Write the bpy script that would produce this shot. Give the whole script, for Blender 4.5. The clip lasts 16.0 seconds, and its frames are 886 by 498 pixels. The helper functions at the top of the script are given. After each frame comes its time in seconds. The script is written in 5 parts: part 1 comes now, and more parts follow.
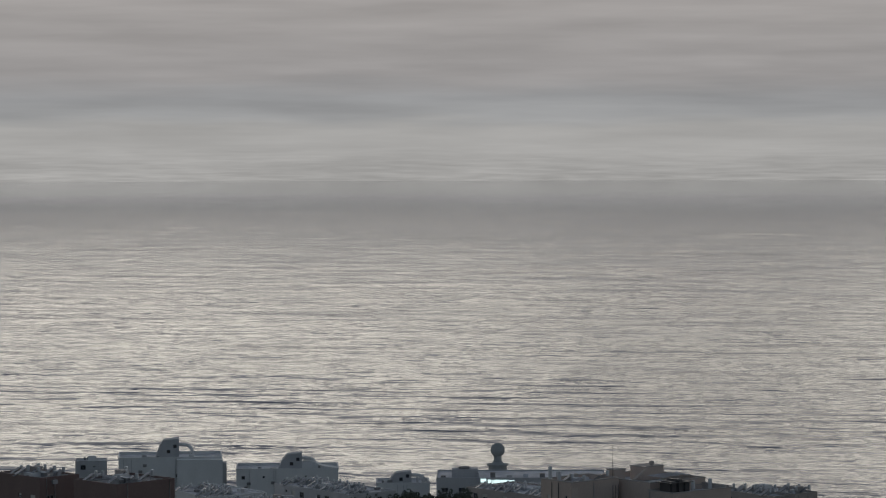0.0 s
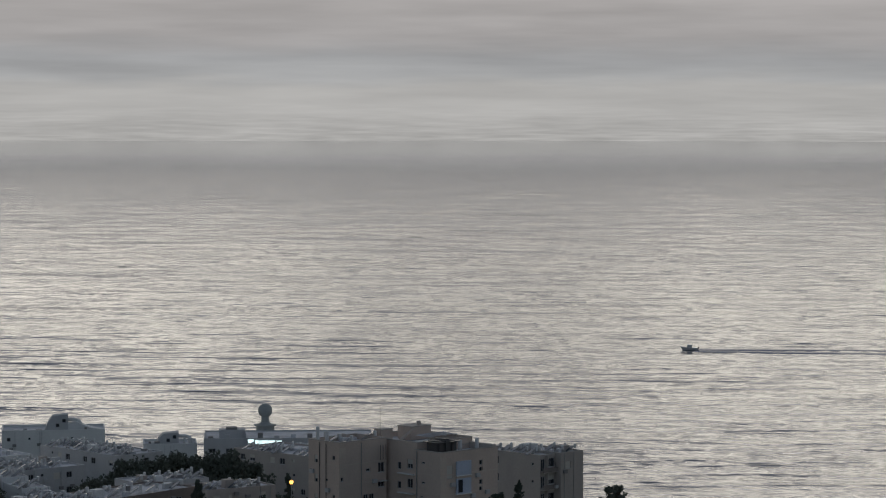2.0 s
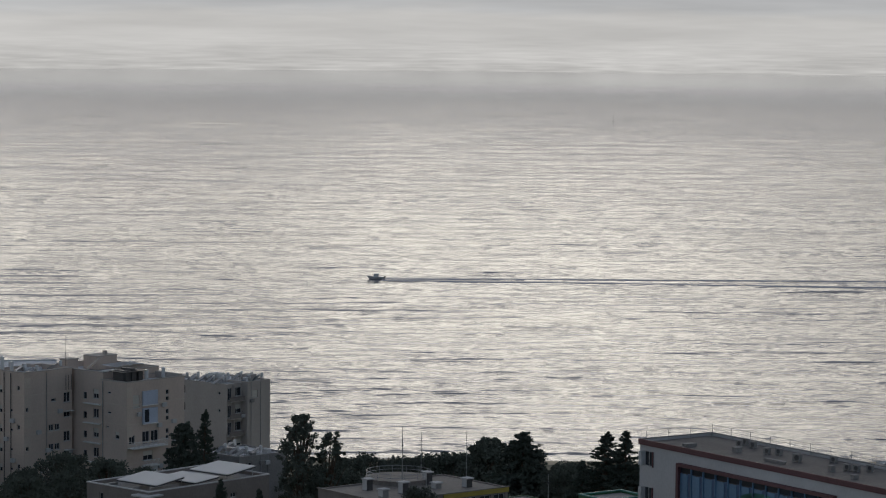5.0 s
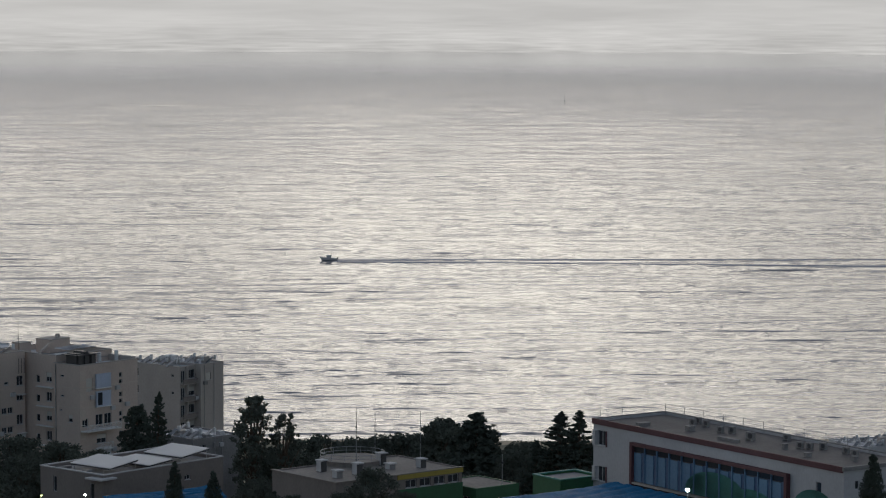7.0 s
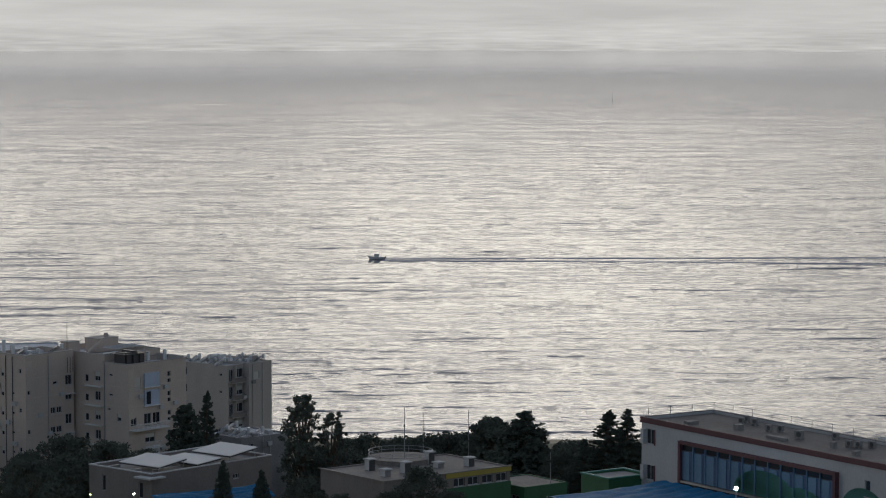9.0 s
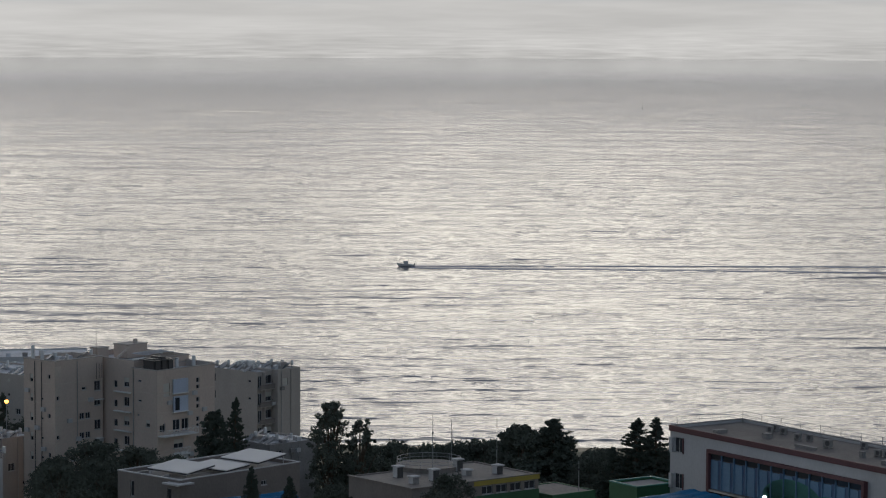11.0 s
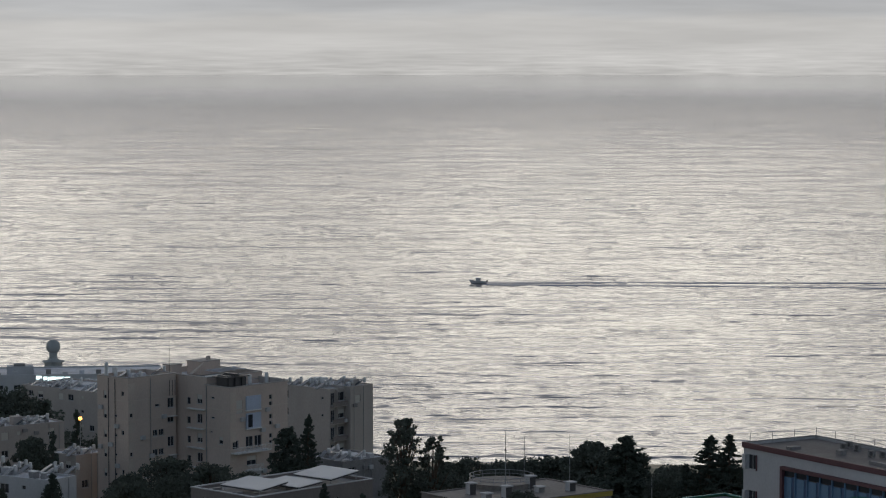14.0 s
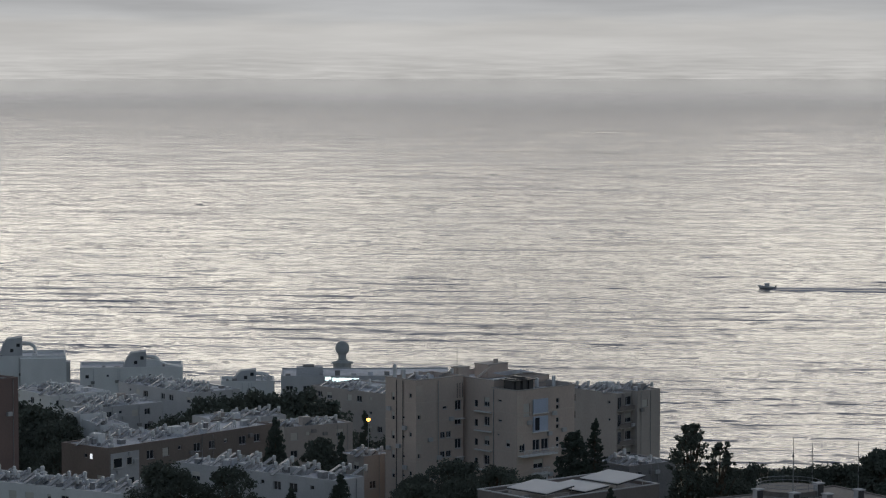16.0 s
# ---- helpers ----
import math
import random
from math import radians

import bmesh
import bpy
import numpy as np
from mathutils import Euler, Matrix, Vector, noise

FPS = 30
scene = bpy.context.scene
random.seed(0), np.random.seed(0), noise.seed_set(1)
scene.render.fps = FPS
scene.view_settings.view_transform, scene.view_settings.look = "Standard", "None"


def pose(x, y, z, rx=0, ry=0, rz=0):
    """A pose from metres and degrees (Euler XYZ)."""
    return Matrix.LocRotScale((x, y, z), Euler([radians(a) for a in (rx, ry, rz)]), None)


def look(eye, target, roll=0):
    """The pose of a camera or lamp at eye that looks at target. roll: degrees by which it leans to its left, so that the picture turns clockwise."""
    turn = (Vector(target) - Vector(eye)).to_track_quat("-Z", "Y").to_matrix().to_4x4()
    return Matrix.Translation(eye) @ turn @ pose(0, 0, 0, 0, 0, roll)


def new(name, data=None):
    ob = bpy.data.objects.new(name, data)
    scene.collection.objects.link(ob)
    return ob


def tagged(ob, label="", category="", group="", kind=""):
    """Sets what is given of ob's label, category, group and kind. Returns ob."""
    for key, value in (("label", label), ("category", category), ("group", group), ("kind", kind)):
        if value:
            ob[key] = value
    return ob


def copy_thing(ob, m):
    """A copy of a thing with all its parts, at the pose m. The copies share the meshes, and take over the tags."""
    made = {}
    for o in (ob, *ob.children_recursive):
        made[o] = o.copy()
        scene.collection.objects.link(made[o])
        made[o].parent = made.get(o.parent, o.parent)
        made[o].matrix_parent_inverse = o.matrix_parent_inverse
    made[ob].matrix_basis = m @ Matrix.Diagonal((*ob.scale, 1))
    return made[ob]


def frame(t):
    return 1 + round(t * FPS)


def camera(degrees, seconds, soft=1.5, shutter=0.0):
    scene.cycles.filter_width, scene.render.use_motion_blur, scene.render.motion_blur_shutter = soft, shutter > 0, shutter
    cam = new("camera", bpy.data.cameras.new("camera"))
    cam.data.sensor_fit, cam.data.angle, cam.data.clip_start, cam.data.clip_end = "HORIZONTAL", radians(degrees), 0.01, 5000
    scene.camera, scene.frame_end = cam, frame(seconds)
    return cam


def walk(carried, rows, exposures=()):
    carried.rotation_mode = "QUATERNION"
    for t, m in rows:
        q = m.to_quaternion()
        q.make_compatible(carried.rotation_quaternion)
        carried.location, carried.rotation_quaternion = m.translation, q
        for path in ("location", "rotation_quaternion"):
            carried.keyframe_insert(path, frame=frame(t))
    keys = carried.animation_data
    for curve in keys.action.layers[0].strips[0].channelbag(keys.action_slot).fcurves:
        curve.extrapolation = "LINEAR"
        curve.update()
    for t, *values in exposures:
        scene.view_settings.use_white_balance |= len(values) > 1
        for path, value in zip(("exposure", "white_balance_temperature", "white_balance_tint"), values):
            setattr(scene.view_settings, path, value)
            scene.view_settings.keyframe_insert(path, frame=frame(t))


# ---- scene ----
# One eye on the hillside, 130 m above the sea; the camera only turns: seconds, yaw, pitch, roll.
cam = camera(16.0, 16.0, soft=1.15)
EYE = (0.0, 0.0, 130.0)
TURNS = [
    (0.0, 10.845, -2.762, 0.150),
    (0.5, 9.567, -3.038, -0.043),
    (1.0, 8.534, -3.239, -0.098),
    (1.5, 7.510, -3.349, -0.098),
    (2.0, 6.626, -3.486, -0.063),
    (2.5, 5.656, -3.727, -0.148),
    (3.0, 4.350, -4.036, -0.383),
    (3.5, 3.425, -4.276, -0.529),
    (4.0, 2.474, -4.476, -0.662),
    (4.5, 1.592, -4.628, -0.605),
    (7.0, 0.067, -5.092, -0.210),
    (7.5, -0.000, -5.152, -0.200),
    (8.0, 0.139, -5.150, -0.195),
    (8.5, 0.455, -5.145, -0.098),
    (9.0, 0.923, -5.117, -0.033),
    (9.5, 1.289, -5.060, 0.063),
    (12.0, 1.548, -4.962, -0.358),
    (12.5, 1.622, -4.933, -0.413),
    (13.0, 1.818, -4.866, -0.388),
    (13.5, 2.222, -4.772, -0.160),
    (14.0, 2.777, -4.681, -0.036),
    (14.5, 3.599, -4.653, 0.127),
    (15.0, 4.884, -4.637, 0.096),
    (15.5, 6.389, -4.647, -0.041),
    (16.0, 8.026, -4.613, -0.026),
    ]
EXPOSURES = [(0.0, -0.62), (0.5, -0.52), (1.0, -0.45), (1.5, -0.43), (2.5, -0.42), (3.5, -0.30), (4.5, -0.12), (7.5, -0.02), (12.5, -0.03), (14.0, -0.08), (16.0, -0.12)]
walk(cam, [(t, pose(*EYE, 90 + pitch, roll, yaw)) for t, yaw, pitch, roll in TURNS], EXPOSURES)

# ---- world and sun ----
SUN_EL, SUN_AZ = 9.0, 1.0          # the hidden sun, towards the sea
world = bpy.data.worlds.new("evening_sky")
scene.world = world
world.use_nodes = True
wn, wl = world.node_tree.nodes, world.node_tree.links
sky = wn.new("ShaderNodeTexSky")
sky.sky_type, sky.sun_disc = "NISHITA", False
sky.sun_elevation, sky.sun_rotation = radians(SUN_EL), radians(SUN_AZ)
sky.dust_density, sky.air_density, sky.ozone_density = 2.2, 1.0, 2.0
grey = wn.new("ShaderNodeHueSaturation")
grey.inputs["Saturation"].default_value = 0.6
wl.new(sky.outputs[0], grey.inputs["Color"])
wl.new(grey.outputs[0], wn["Background"].inputs["Color"])
wn["Background"].inputs["Strength"].default_value = 0.18

sun = new("sun", bpy.data.lights.new("sun", "SUN"))
sun.data.energy, sun.data.angle, sun.data.color = 0.22, radians(24), (1.0, 0.97, 0.94)
sun.matrix_world = look((0, 0, 0), (-math.sin(radians(SUN_AZ)) * math.cos(radians(SUN_EL)), -math.cos(radians(SUN_AZ)) * math.cos(radians(SUN_EL)), -math.sin(radians(SUN_EL))))


# ---- materials ----
def mat(name, colour, rough=0.8, metal=0.0, vary=0.25, scale=1.0, bump=0.0, stretch=(1, 1, 1), second=None, island=0.0, objects=0.0):
    """A principled material with two scales of colour variation (metres) and an optional relief."""
    m = bpy.data.materials.new(name)
    m.use_nodes = True
    n, l = m.node_tree.nodes, m.node_tree.links
    bsdf = n["Principled BSDF"]
    bsdf.inputs["Roughness"].default_value, bsdf.inputs["Metallic"].default_value = rough, metal
    co, mp = n.new("ShaderNodeTexCoord"), n.new("ShaderNodeMapping")
    mp.inputs["Scale"].default_value = stretch
    l.new(co.outputs["Object"], mp.inputs["Vector"])
    big, fine = n.new("ShaderNodeTexNoise"), n.new("ShaderNodeTexNoise")
    big.inputs["Scale"].default_value, fine.inputs["Scale"].default_value = 0.35 * scale, 4.0 * scale
    big.inputs["Detail"].default_value, fine.inputs["Detail"].default_value = 4, 5
    for t in (big, fine):
        l.new(mp.outputs[0], t.inputs["Vector"])
    add = n.new("ShaderNodeMath")
    add.operation = "ADD"
    l.new(big.outputs["Fac"], add.inputs[0])
    l.new(fine.outputs["Fac"], add.inputs[1])
    last = add
    for use, node, sock in ((island, "ShaderNodeNewGeometry", "Random Per Island"), (objects, "ShaderNodeObjectInfo", "Random")):
        if use:
            src, sc = n.new(node), n.new("ShaderNodeMath")
            sc.operation = "MULTIPLY_ADD"
            l.new(src.outputs[sock], sc.inputs[0])
            sc.inputs[1].default_value = use
            l.new(last.outputs[0], sc.inputs[2])
            last = sc
    ramp = n.new("ShaderNodeMapRange")
    ramp.inputs["From Min"].default_value, ramp.inputs["From Max"].default_value = 0.65, 1.35 + island + objects
    l.new(last.outputs[0], ramp.inputs["Value"])
    mix = n.new("ShaderNodeMix")
    mix.data_type = "RGBA"
    dark = second or tuple(c * (1 - vary) for c in colour)
    mix.inputs["A"].default_value, mix.inputs["B"].default_value = (*dark, 1), (*colour, 1)
    l.new(ramp.outputs[0], mix.inputs["Factor"])
    l.new(mix.outputs["Result"], bsdf.inputs["Base Color"])
    if bump:
        b = n.new("ShaderNodeBump")
        b.inputs["Strength"].default_value, b.inputs["Distance"].default_value = bump, 0.05
        l.new(fine.outputs["Fac"], b.inputs["Height"])
        l.new(b.outputs[0], bsdf.inputs["Normal"])
    return m


BEIGE = mat("beige_plaster", (0.53, 0.435, 0.38), 0.9, vary=0.2, stretch=(1, 1, 0.6), bump=0.3)
BAND = mat("pale_band_plaster", (0.54, 0.46, 0.40), 0.9, vary=0.2)
SAND = mat("sand_plaster", (0.40, 0.36, 0.335), 0.9, vary=0.2, stretch=(1, 1, 0.6), bump=0.3)
GREYW = mat("grey_plaster", (0.46, 0.46, 0.475), 0.9, vary=0.22, stretch=(1, 1, 0.6), bump=0.3)
WHITEW = mat("white_plaster", (0.66, 0.66, 0.66), 0.85, vary=0.16, stretch=(1, 1, 0.6), bump=0.2)
BROWN = mat("brown_plaster", (0.22, 0.18, 0.16), 0.9, vary=0.25, stretch=(1, 1, 0.6), bump=0.3)
BRICK = mat("red_brown_plaster", (0.19, 0.135, 0.125), 0.9, vary=0.2, stretch=(1, 1, 0.6), bump=0.3)
ROOF = mat("whitewashed_roof", (0.64, 0.65, 0.69), 0.9, vary=0.5, scale=0.8, bump=0.4)
ROOFG = mat("grey_bitumen_roof", (0.28, 0.28, 0.29), 0.9, vary=0.45, scale=0.8, bump=0.4)
ROOFS = mat("dusty_grey_roof", (0.13, 0.12, 0.122), 0.9, vary=0.5, scale=0.8, bump=0.5)
CONC = mat("dusty_concrete", (0.26, 0.25, 0.25), 0.9, vary=0.4, bump=0.4)
PALEB = mat("pale_blue_shutter", (0.42, 0.48, 0.60), 0.7, vary=0.25)
ROOFT = mat("tan_concrete_roof", (0.24, 0.215, 0.20), 0.9, vary=0.45, scale=0.6, bump=0.4)
HULL = mat("dulled_boat_paint", (0.52, 0.52, 0.53), 0.5, vary=0.2)
WAKE = mat("smooth_wake_water", (0.10, 0.12, 0.18), 0.06, vary=0.1, scale=0.6, bump=0.25, stretch=(0.4, 1, 1))
WHITE = mat("white_enamel", (0.62, 0.62, 0.62), 0.45, vary=0.18, objects=0.3)
STEEL = mat("galvanised_steel", (0.42, 0.43, 0.45), 0.4, metal=0.8, vary=0.3)
DARK = mat("dark_metal", (0.05, 0.05, 0.055), 0.6, vary=0.3)
COLLECT = mat("collector_glass", (0.10, 0.11, 0.13), 0.22, vary=0.3, objects=0.4)
PANE = mat("window_glass", (0.035, 0.04, 0.05), 0.06, vary=0.4, objects=0.5)
SHUTTER = mat("roller_shutter", (0.55, 0.53, 0.49), 0.6, vary=0.3, objects=0.4, stretch=(0.2, 0.2, 8))
RED = mat("red_fascia", (0.105, 0.04, 0.048), 0.75, vary=0.3)
YELLOW = mat("yellow_fascia", (0.36, 0.28, 0.05), 0.6, vary=0.25)
GREEN = mat("green_paint", (0.020, 0.105, 0.045), 0.7, vary=0.3)
TAUPE = mat("taupe_plaster", (0.20, 0.175, 0.165), 0.9, vary=0.25, stretch=(1, 1, 0.6), bump=0.3)
SCHOOL = mat("off_white_plaster", (0.42, 0.415, 0.435), 0.88, vary=0.2, stretch=(1, 1, 0.6), bump=0.25)
NAVY = mat("deep_blue_strip", (0.035, 0.09, 0.19), 0.35, vary=0.3, objects=0.2)
BLUEG = mat("blue_glazing_panel", (0.135, 0.235, 0.36), 0.25, vary=0.3, objects=0.3)
TEAL = mat("teal_mural_paint", (0.05, 0.21, 0.19), 0.7, vary=0.3)
DOME = mat("weathered_concrete", (0.34, 0.36, 0.36), 0.9, vary=0.3)
CANOPY = mat("blue_canopy_cloth", (0.012, 0.15, 0.32), 0.7, vary=0.5, bump=0.6)
CANOPY.node_tree.nodes["Principled BSDF"].inputs["Specular IOR Level"].default_value = 0.08
PALE = mat("pale_roof_panel", (0.55, 0.55, 0.56), 0.7, vary=0.12)
BARK = mat("bark", (0.12, 0.085, 0.06), 0.95, vary=0.5, scale=4, bump=0.8)
LEAF = mat("broad_leaves", (0.108, 0.12, 0.098), 0.9, second=(0.075, 0.088, 0.072), island=0.8)
NEEDLE = mat("conifer_needles", (0.084, 0.10, 0.082), 0.9, second=(0.056, 0.07, 0.058), island=0.8)
for m_ in (LEAF, NEEDLE):
    m_.node_tree.nodes["Principled BSDF"].inputs["Specular IOR Level"].default_value = 0.15


def ground_material():
    m = mat("hillside_scrub", (0.11, 0.10, 0.06), 0.95, second=(0.035, 0.045, 0.022), scale=0.25, bump=0.6)
    n, l = m.node_tree.nodes, m.node_tree.links
    geo, sep, step, mix = n.new("ShaderNodeNewGeometry"), n.new("ShaderNodeSeparateXYZ"), n.new("ShaderNodeMapRange"), n.new("ShaderNodeMix")
    mix.data_type = "RGBA"
    l.new(geo.outputs["Position"], sep.inputs[0])
    l.new(sep.outputs["Z"], step.inputs["Value"])
    step.inputs["From Min"].default_value, step.inputs["From Max"].default_value = 3.5, 1.8
    bsdf = n["Principled BSDF"]
    l.new(bsdf.inputs["Base Color"].links[0].from_socket, mix.inputs["A"])
    mix.inputs["B"].default_value = (0.34, 0.28, 0.20, 1)          # beach sand
    l.new(step.outputs[0], mix.inputs["Factor"])
    l.new(mix.outputs["Result"], bsdf.inputs["Base Color"])
    return m


def sea_material():
    """Dark water with a swell, chop and ripples, and wind patches that roughen it."""
    m = bpy.data.materials.new("sea_water")
    m.use_nodes = True
    n, l = m.node_tree.nodes, m.node_tree.links
    bsdf = n["Principled BSDF"]
    bsdf.inputs["Base Color"].default_value = (0.125, 0.130, 0.165, 1)
    bsdf.inputs["IOR"].default_value = 1.33
    geo = n.new("ShaderNodeNewGeometry")

    def waves(scale, detail, turn):
        mp, t = n.new("ShaderNodeMapping"), n.new("ShaderNodeTexNoise")
        mp.inputs["Scale"].default_value = scale
        mp.inputs["Rotation"].default_value = (0, 0, radians(turn))
        t.inputs["Scale"].default_value, t.inputs["Detail"].default_value = 1.0, detail
        l.new(geo.outputs["Position"], mp.inputs["Vector"])
        l.new(mp.outputs[0], t.inputs["Vector"])
        return t.outputs["Fac"]

    patch = waves((1 / 420, 1 / 520, 1), 3, 6)
    gain = n.new("ShaderNodeMapRange")
    gain.inputs["From Min"].default_value, gain.inputs["From Max"].default_value = 0.35, 0.65
    gain.inputs["To Min"].default_value, gain.inputs["To Max"].default_value = 0.75, 1.25
    l.new(patch, gain.inputs["Value"])
    total = None
    for scale, detail, turn, height in SEA_WAVES:
        k = n.new("ShaderNodeMath")
        k.operation = "MULTIPLY"
        l.new(waves(scale, detail, turn), k.inputs[0])
        k.inputs[1].default_value = height
        if total is None:
            total = k.outputs[0]
        else:
            a = n.new("ShaderNodeMath")
            a.operation = "ADD"
            l.new(total, a.inputs[0])
            l.new(k.outputs[0], a.inputs[1])
            total = a.outputs[0]
    b = n.new("ShaderNodeBump")
    b.inputs["Distance"].default_value = 1.0
    dist, calm = n.new("ShaderNodeVectorMath"), n.new("ShaderNodeMapRange")
    dist.operation = "LENGTH"
    l.new(geo.outputs["Position"], dist.inputs[0])
    l.new(dist.outputs["Value"], calm.inputs["Value"])
    calm.inputs["From Min"].default_value, calm.inputs["From Max"].default_value = 3700, 4550
    calm.inputs["To Min"].default_value, calm.inputs["To Max"].default_value = 1.2, 0.3
    both = n.new("ShaderNodeMath")          # the wind dies down farther out
    both.operation = "MULTIPLY"
    l.new(gain.outputs[0], both.inputs[0])
    l.new(calm.outputs[0], both.inputs[1])
    l.new(both.outputs[0], b.inputs["Strength"])
    l.new(total, b.inputs["Height"])
    l.new(b.outputs[0], bsdf.inputs["Normal"])
    far, sheen = n.new("ShaderNodeMapRange"), n.new("ShaderNodeValToRGB")          # small waves merge into a rougher sheen, slick water lies farthest out
    l.new(dist.outputs["Value"], far.inputs["Value"])
    far.inputs["From Min"].default_value, far.inputs["From Max"].default_value = 0, 5000
    stops = [(1300, 0.12), (2400, 0.15), (3500, 0.17), (4300, 0.06), (4700, 0.02)]
    while len(sheen.color_ramp.elements) < len(stops):
        sheen.color_ramp.elements.new(0.5)
    for e, (d, r) in zip(sheen.color_ramp.elements, stops):
        e.position, e.color = d / 5000, (r, r, r, 1)
    l.new(far.outputs[0], sheen.inputs["Fac"])
    l.new(sheen.outputs["Color"], bsdf.inputs["Roughness"])
    return m


# wave trains: size along and across the view (1/m), detail, turn, height in metres
SEA_WAVES = [((1 / 75, 1 / 42, 1), 2, -3, 2.2), ((1 / 26, 1 / 13, 1), 2, -2, 0.6), ((1 / 8, 1 / 4.5, 1), 2, -6, 0.26)]


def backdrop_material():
    """The far sea with its haze, painted as emission, and the glowing clouded evening sky above."""
    m = bpy.data.materials.new("painted_far_haze_and_sky")
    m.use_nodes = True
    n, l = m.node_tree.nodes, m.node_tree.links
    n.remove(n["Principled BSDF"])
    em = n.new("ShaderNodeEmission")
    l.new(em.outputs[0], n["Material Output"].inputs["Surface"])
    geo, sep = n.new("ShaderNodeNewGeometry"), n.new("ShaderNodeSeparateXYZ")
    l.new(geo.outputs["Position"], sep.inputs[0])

    def bands(sx, sz, detail):
        mp, t = n.new("ShaderNodeMapping"), n.new("ShaderNodeTexNoise")
        mp.inputs["Scale"].default_value = (1 / sx, 1 / sx, 1 / sz)
        t.inputs["Scale"].default_value, t.inputs["Detail"].default_value = 1.0, detail
        l.new(geo.outputs["Position"], mp.inputs["Vector"])
        l.new(mp.outputs[0], t.inputs["Vector"])
        return t.outputs["Fac"]

    centred, reach, sway, warp = n.new("ShaderNodeMath"), n.new("ShaderNodeMapRange"), n.new("ShaderNodeMath"), n.new("ShaderNodeMath")
    centred.operation, sway.operation, warp.operation = "SUBTRACT", "MULTIPLY", "ADD"          # cloud banks waver by some metres
    l.new(bands(260, 34, 3), centred.inputs[0])
    centred.inputs[1].default_value = 0.5
    reach.inputs["From Min"].default_value, reach.inputs["From Max"].default_value = 10, 90
    reach.inputs["To Min"].default_value, reach.inputs["To Max"].default_value = 0, 48
    l.new(sep.outputs["Z"], reach.inputs["Value"])
    l.new(centred.outputs[0], sway.inputs[0])
    l.new(reach.outputs[0], sway.inputs[1])
    l.new(sep.outputs["Z"], warp.inputs[0])
    l.new(sway.outputs[0], warp.inputs[1])
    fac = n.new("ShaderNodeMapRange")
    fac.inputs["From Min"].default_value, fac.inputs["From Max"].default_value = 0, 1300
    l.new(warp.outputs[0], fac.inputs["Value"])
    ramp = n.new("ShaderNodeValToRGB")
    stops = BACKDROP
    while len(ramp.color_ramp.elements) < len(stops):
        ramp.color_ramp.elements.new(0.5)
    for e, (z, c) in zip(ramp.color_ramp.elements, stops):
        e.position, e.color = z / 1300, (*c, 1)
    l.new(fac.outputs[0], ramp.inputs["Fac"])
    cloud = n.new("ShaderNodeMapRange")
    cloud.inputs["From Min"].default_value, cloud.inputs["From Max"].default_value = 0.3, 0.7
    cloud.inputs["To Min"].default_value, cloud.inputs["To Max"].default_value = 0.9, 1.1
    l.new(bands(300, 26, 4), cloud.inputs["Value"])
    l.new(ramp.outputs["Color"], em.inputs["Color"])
    # the unseen glow band is weighted by bearing to brighten or dim the sea below
    turn, quarter, glow = n.new("ShaderNodeMath"), n.new("ShaderNodeMapRange"), n.new("ShaderNodeValToRGB")
    turn.operation = "ARCTAN2"
    l.new(sep.outputs["X"], turn.inputs[0])
    l.new(sep.outputs["Y"], turn.inputs[1])
    quarter.inputs["From Min"].default_value, quarter.inputs["From Max"].default_value = radians(-20), radians(12)
    l.new(turn.outputs[0], quarter.inputs["Value"])
    while len(glow.color_ramp.elements) < len(QUARTERS):
        glow.color_ramp.elements.new(0.5)
    for e, (a, c) in zip(glow.color_ramp.elements, QUARTERS):
        e.position, e.color = (a + 20) / 32, (c, c, c, 1)
    l.new(quarter.outputs[0], glow.inputs["Fac"])
    high, part_glow, both = n.new("ShaderNodeMapRange"), n.new("ShaderNodeMix"), n.new("ShaderNodeMath")
    high.inputs["From Min"].default_value, high.inputs["From Max"].default_value = 300, 335
    l.new(sep.outputs["Z"], high.inputs["Value"])
    l.new(high.outputs[0], part_glow.inputs["Factor"])
    part_glow.inputs["A"].default_value = 1.0
    l.new(glow.outputs["Color"], part_glow.inputs["B"])
    both.operation = "MULTIPLY"
    l.new(cloud.outputs[0], both.inputs[0])
    l.new(part_glow.outputs["Result"], both.inputs[1])
    # fine ripples of the far water painted into the emission, fading out towards the horizon
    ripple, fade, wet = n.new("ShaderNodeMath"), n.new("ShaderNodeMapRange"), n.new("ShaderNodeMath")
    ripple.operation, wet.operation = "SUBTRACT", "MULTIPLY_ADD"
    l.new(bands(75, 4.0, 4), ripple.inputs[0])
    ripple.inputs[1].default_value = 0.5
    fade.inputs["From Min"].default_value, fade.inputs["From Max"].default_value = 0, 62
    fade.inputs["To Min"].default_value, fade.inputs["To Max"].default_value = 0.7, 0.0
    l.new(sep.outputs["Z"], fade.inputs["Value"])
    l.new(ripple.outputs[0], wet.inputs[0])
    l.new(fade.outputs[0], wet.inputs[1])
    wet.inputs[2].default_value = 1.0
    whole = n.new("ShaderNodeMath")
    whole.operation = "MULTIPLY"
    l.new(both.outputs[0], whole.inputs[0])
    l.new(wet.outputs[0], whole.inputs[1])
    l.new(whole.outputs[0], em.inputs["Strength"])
    return m


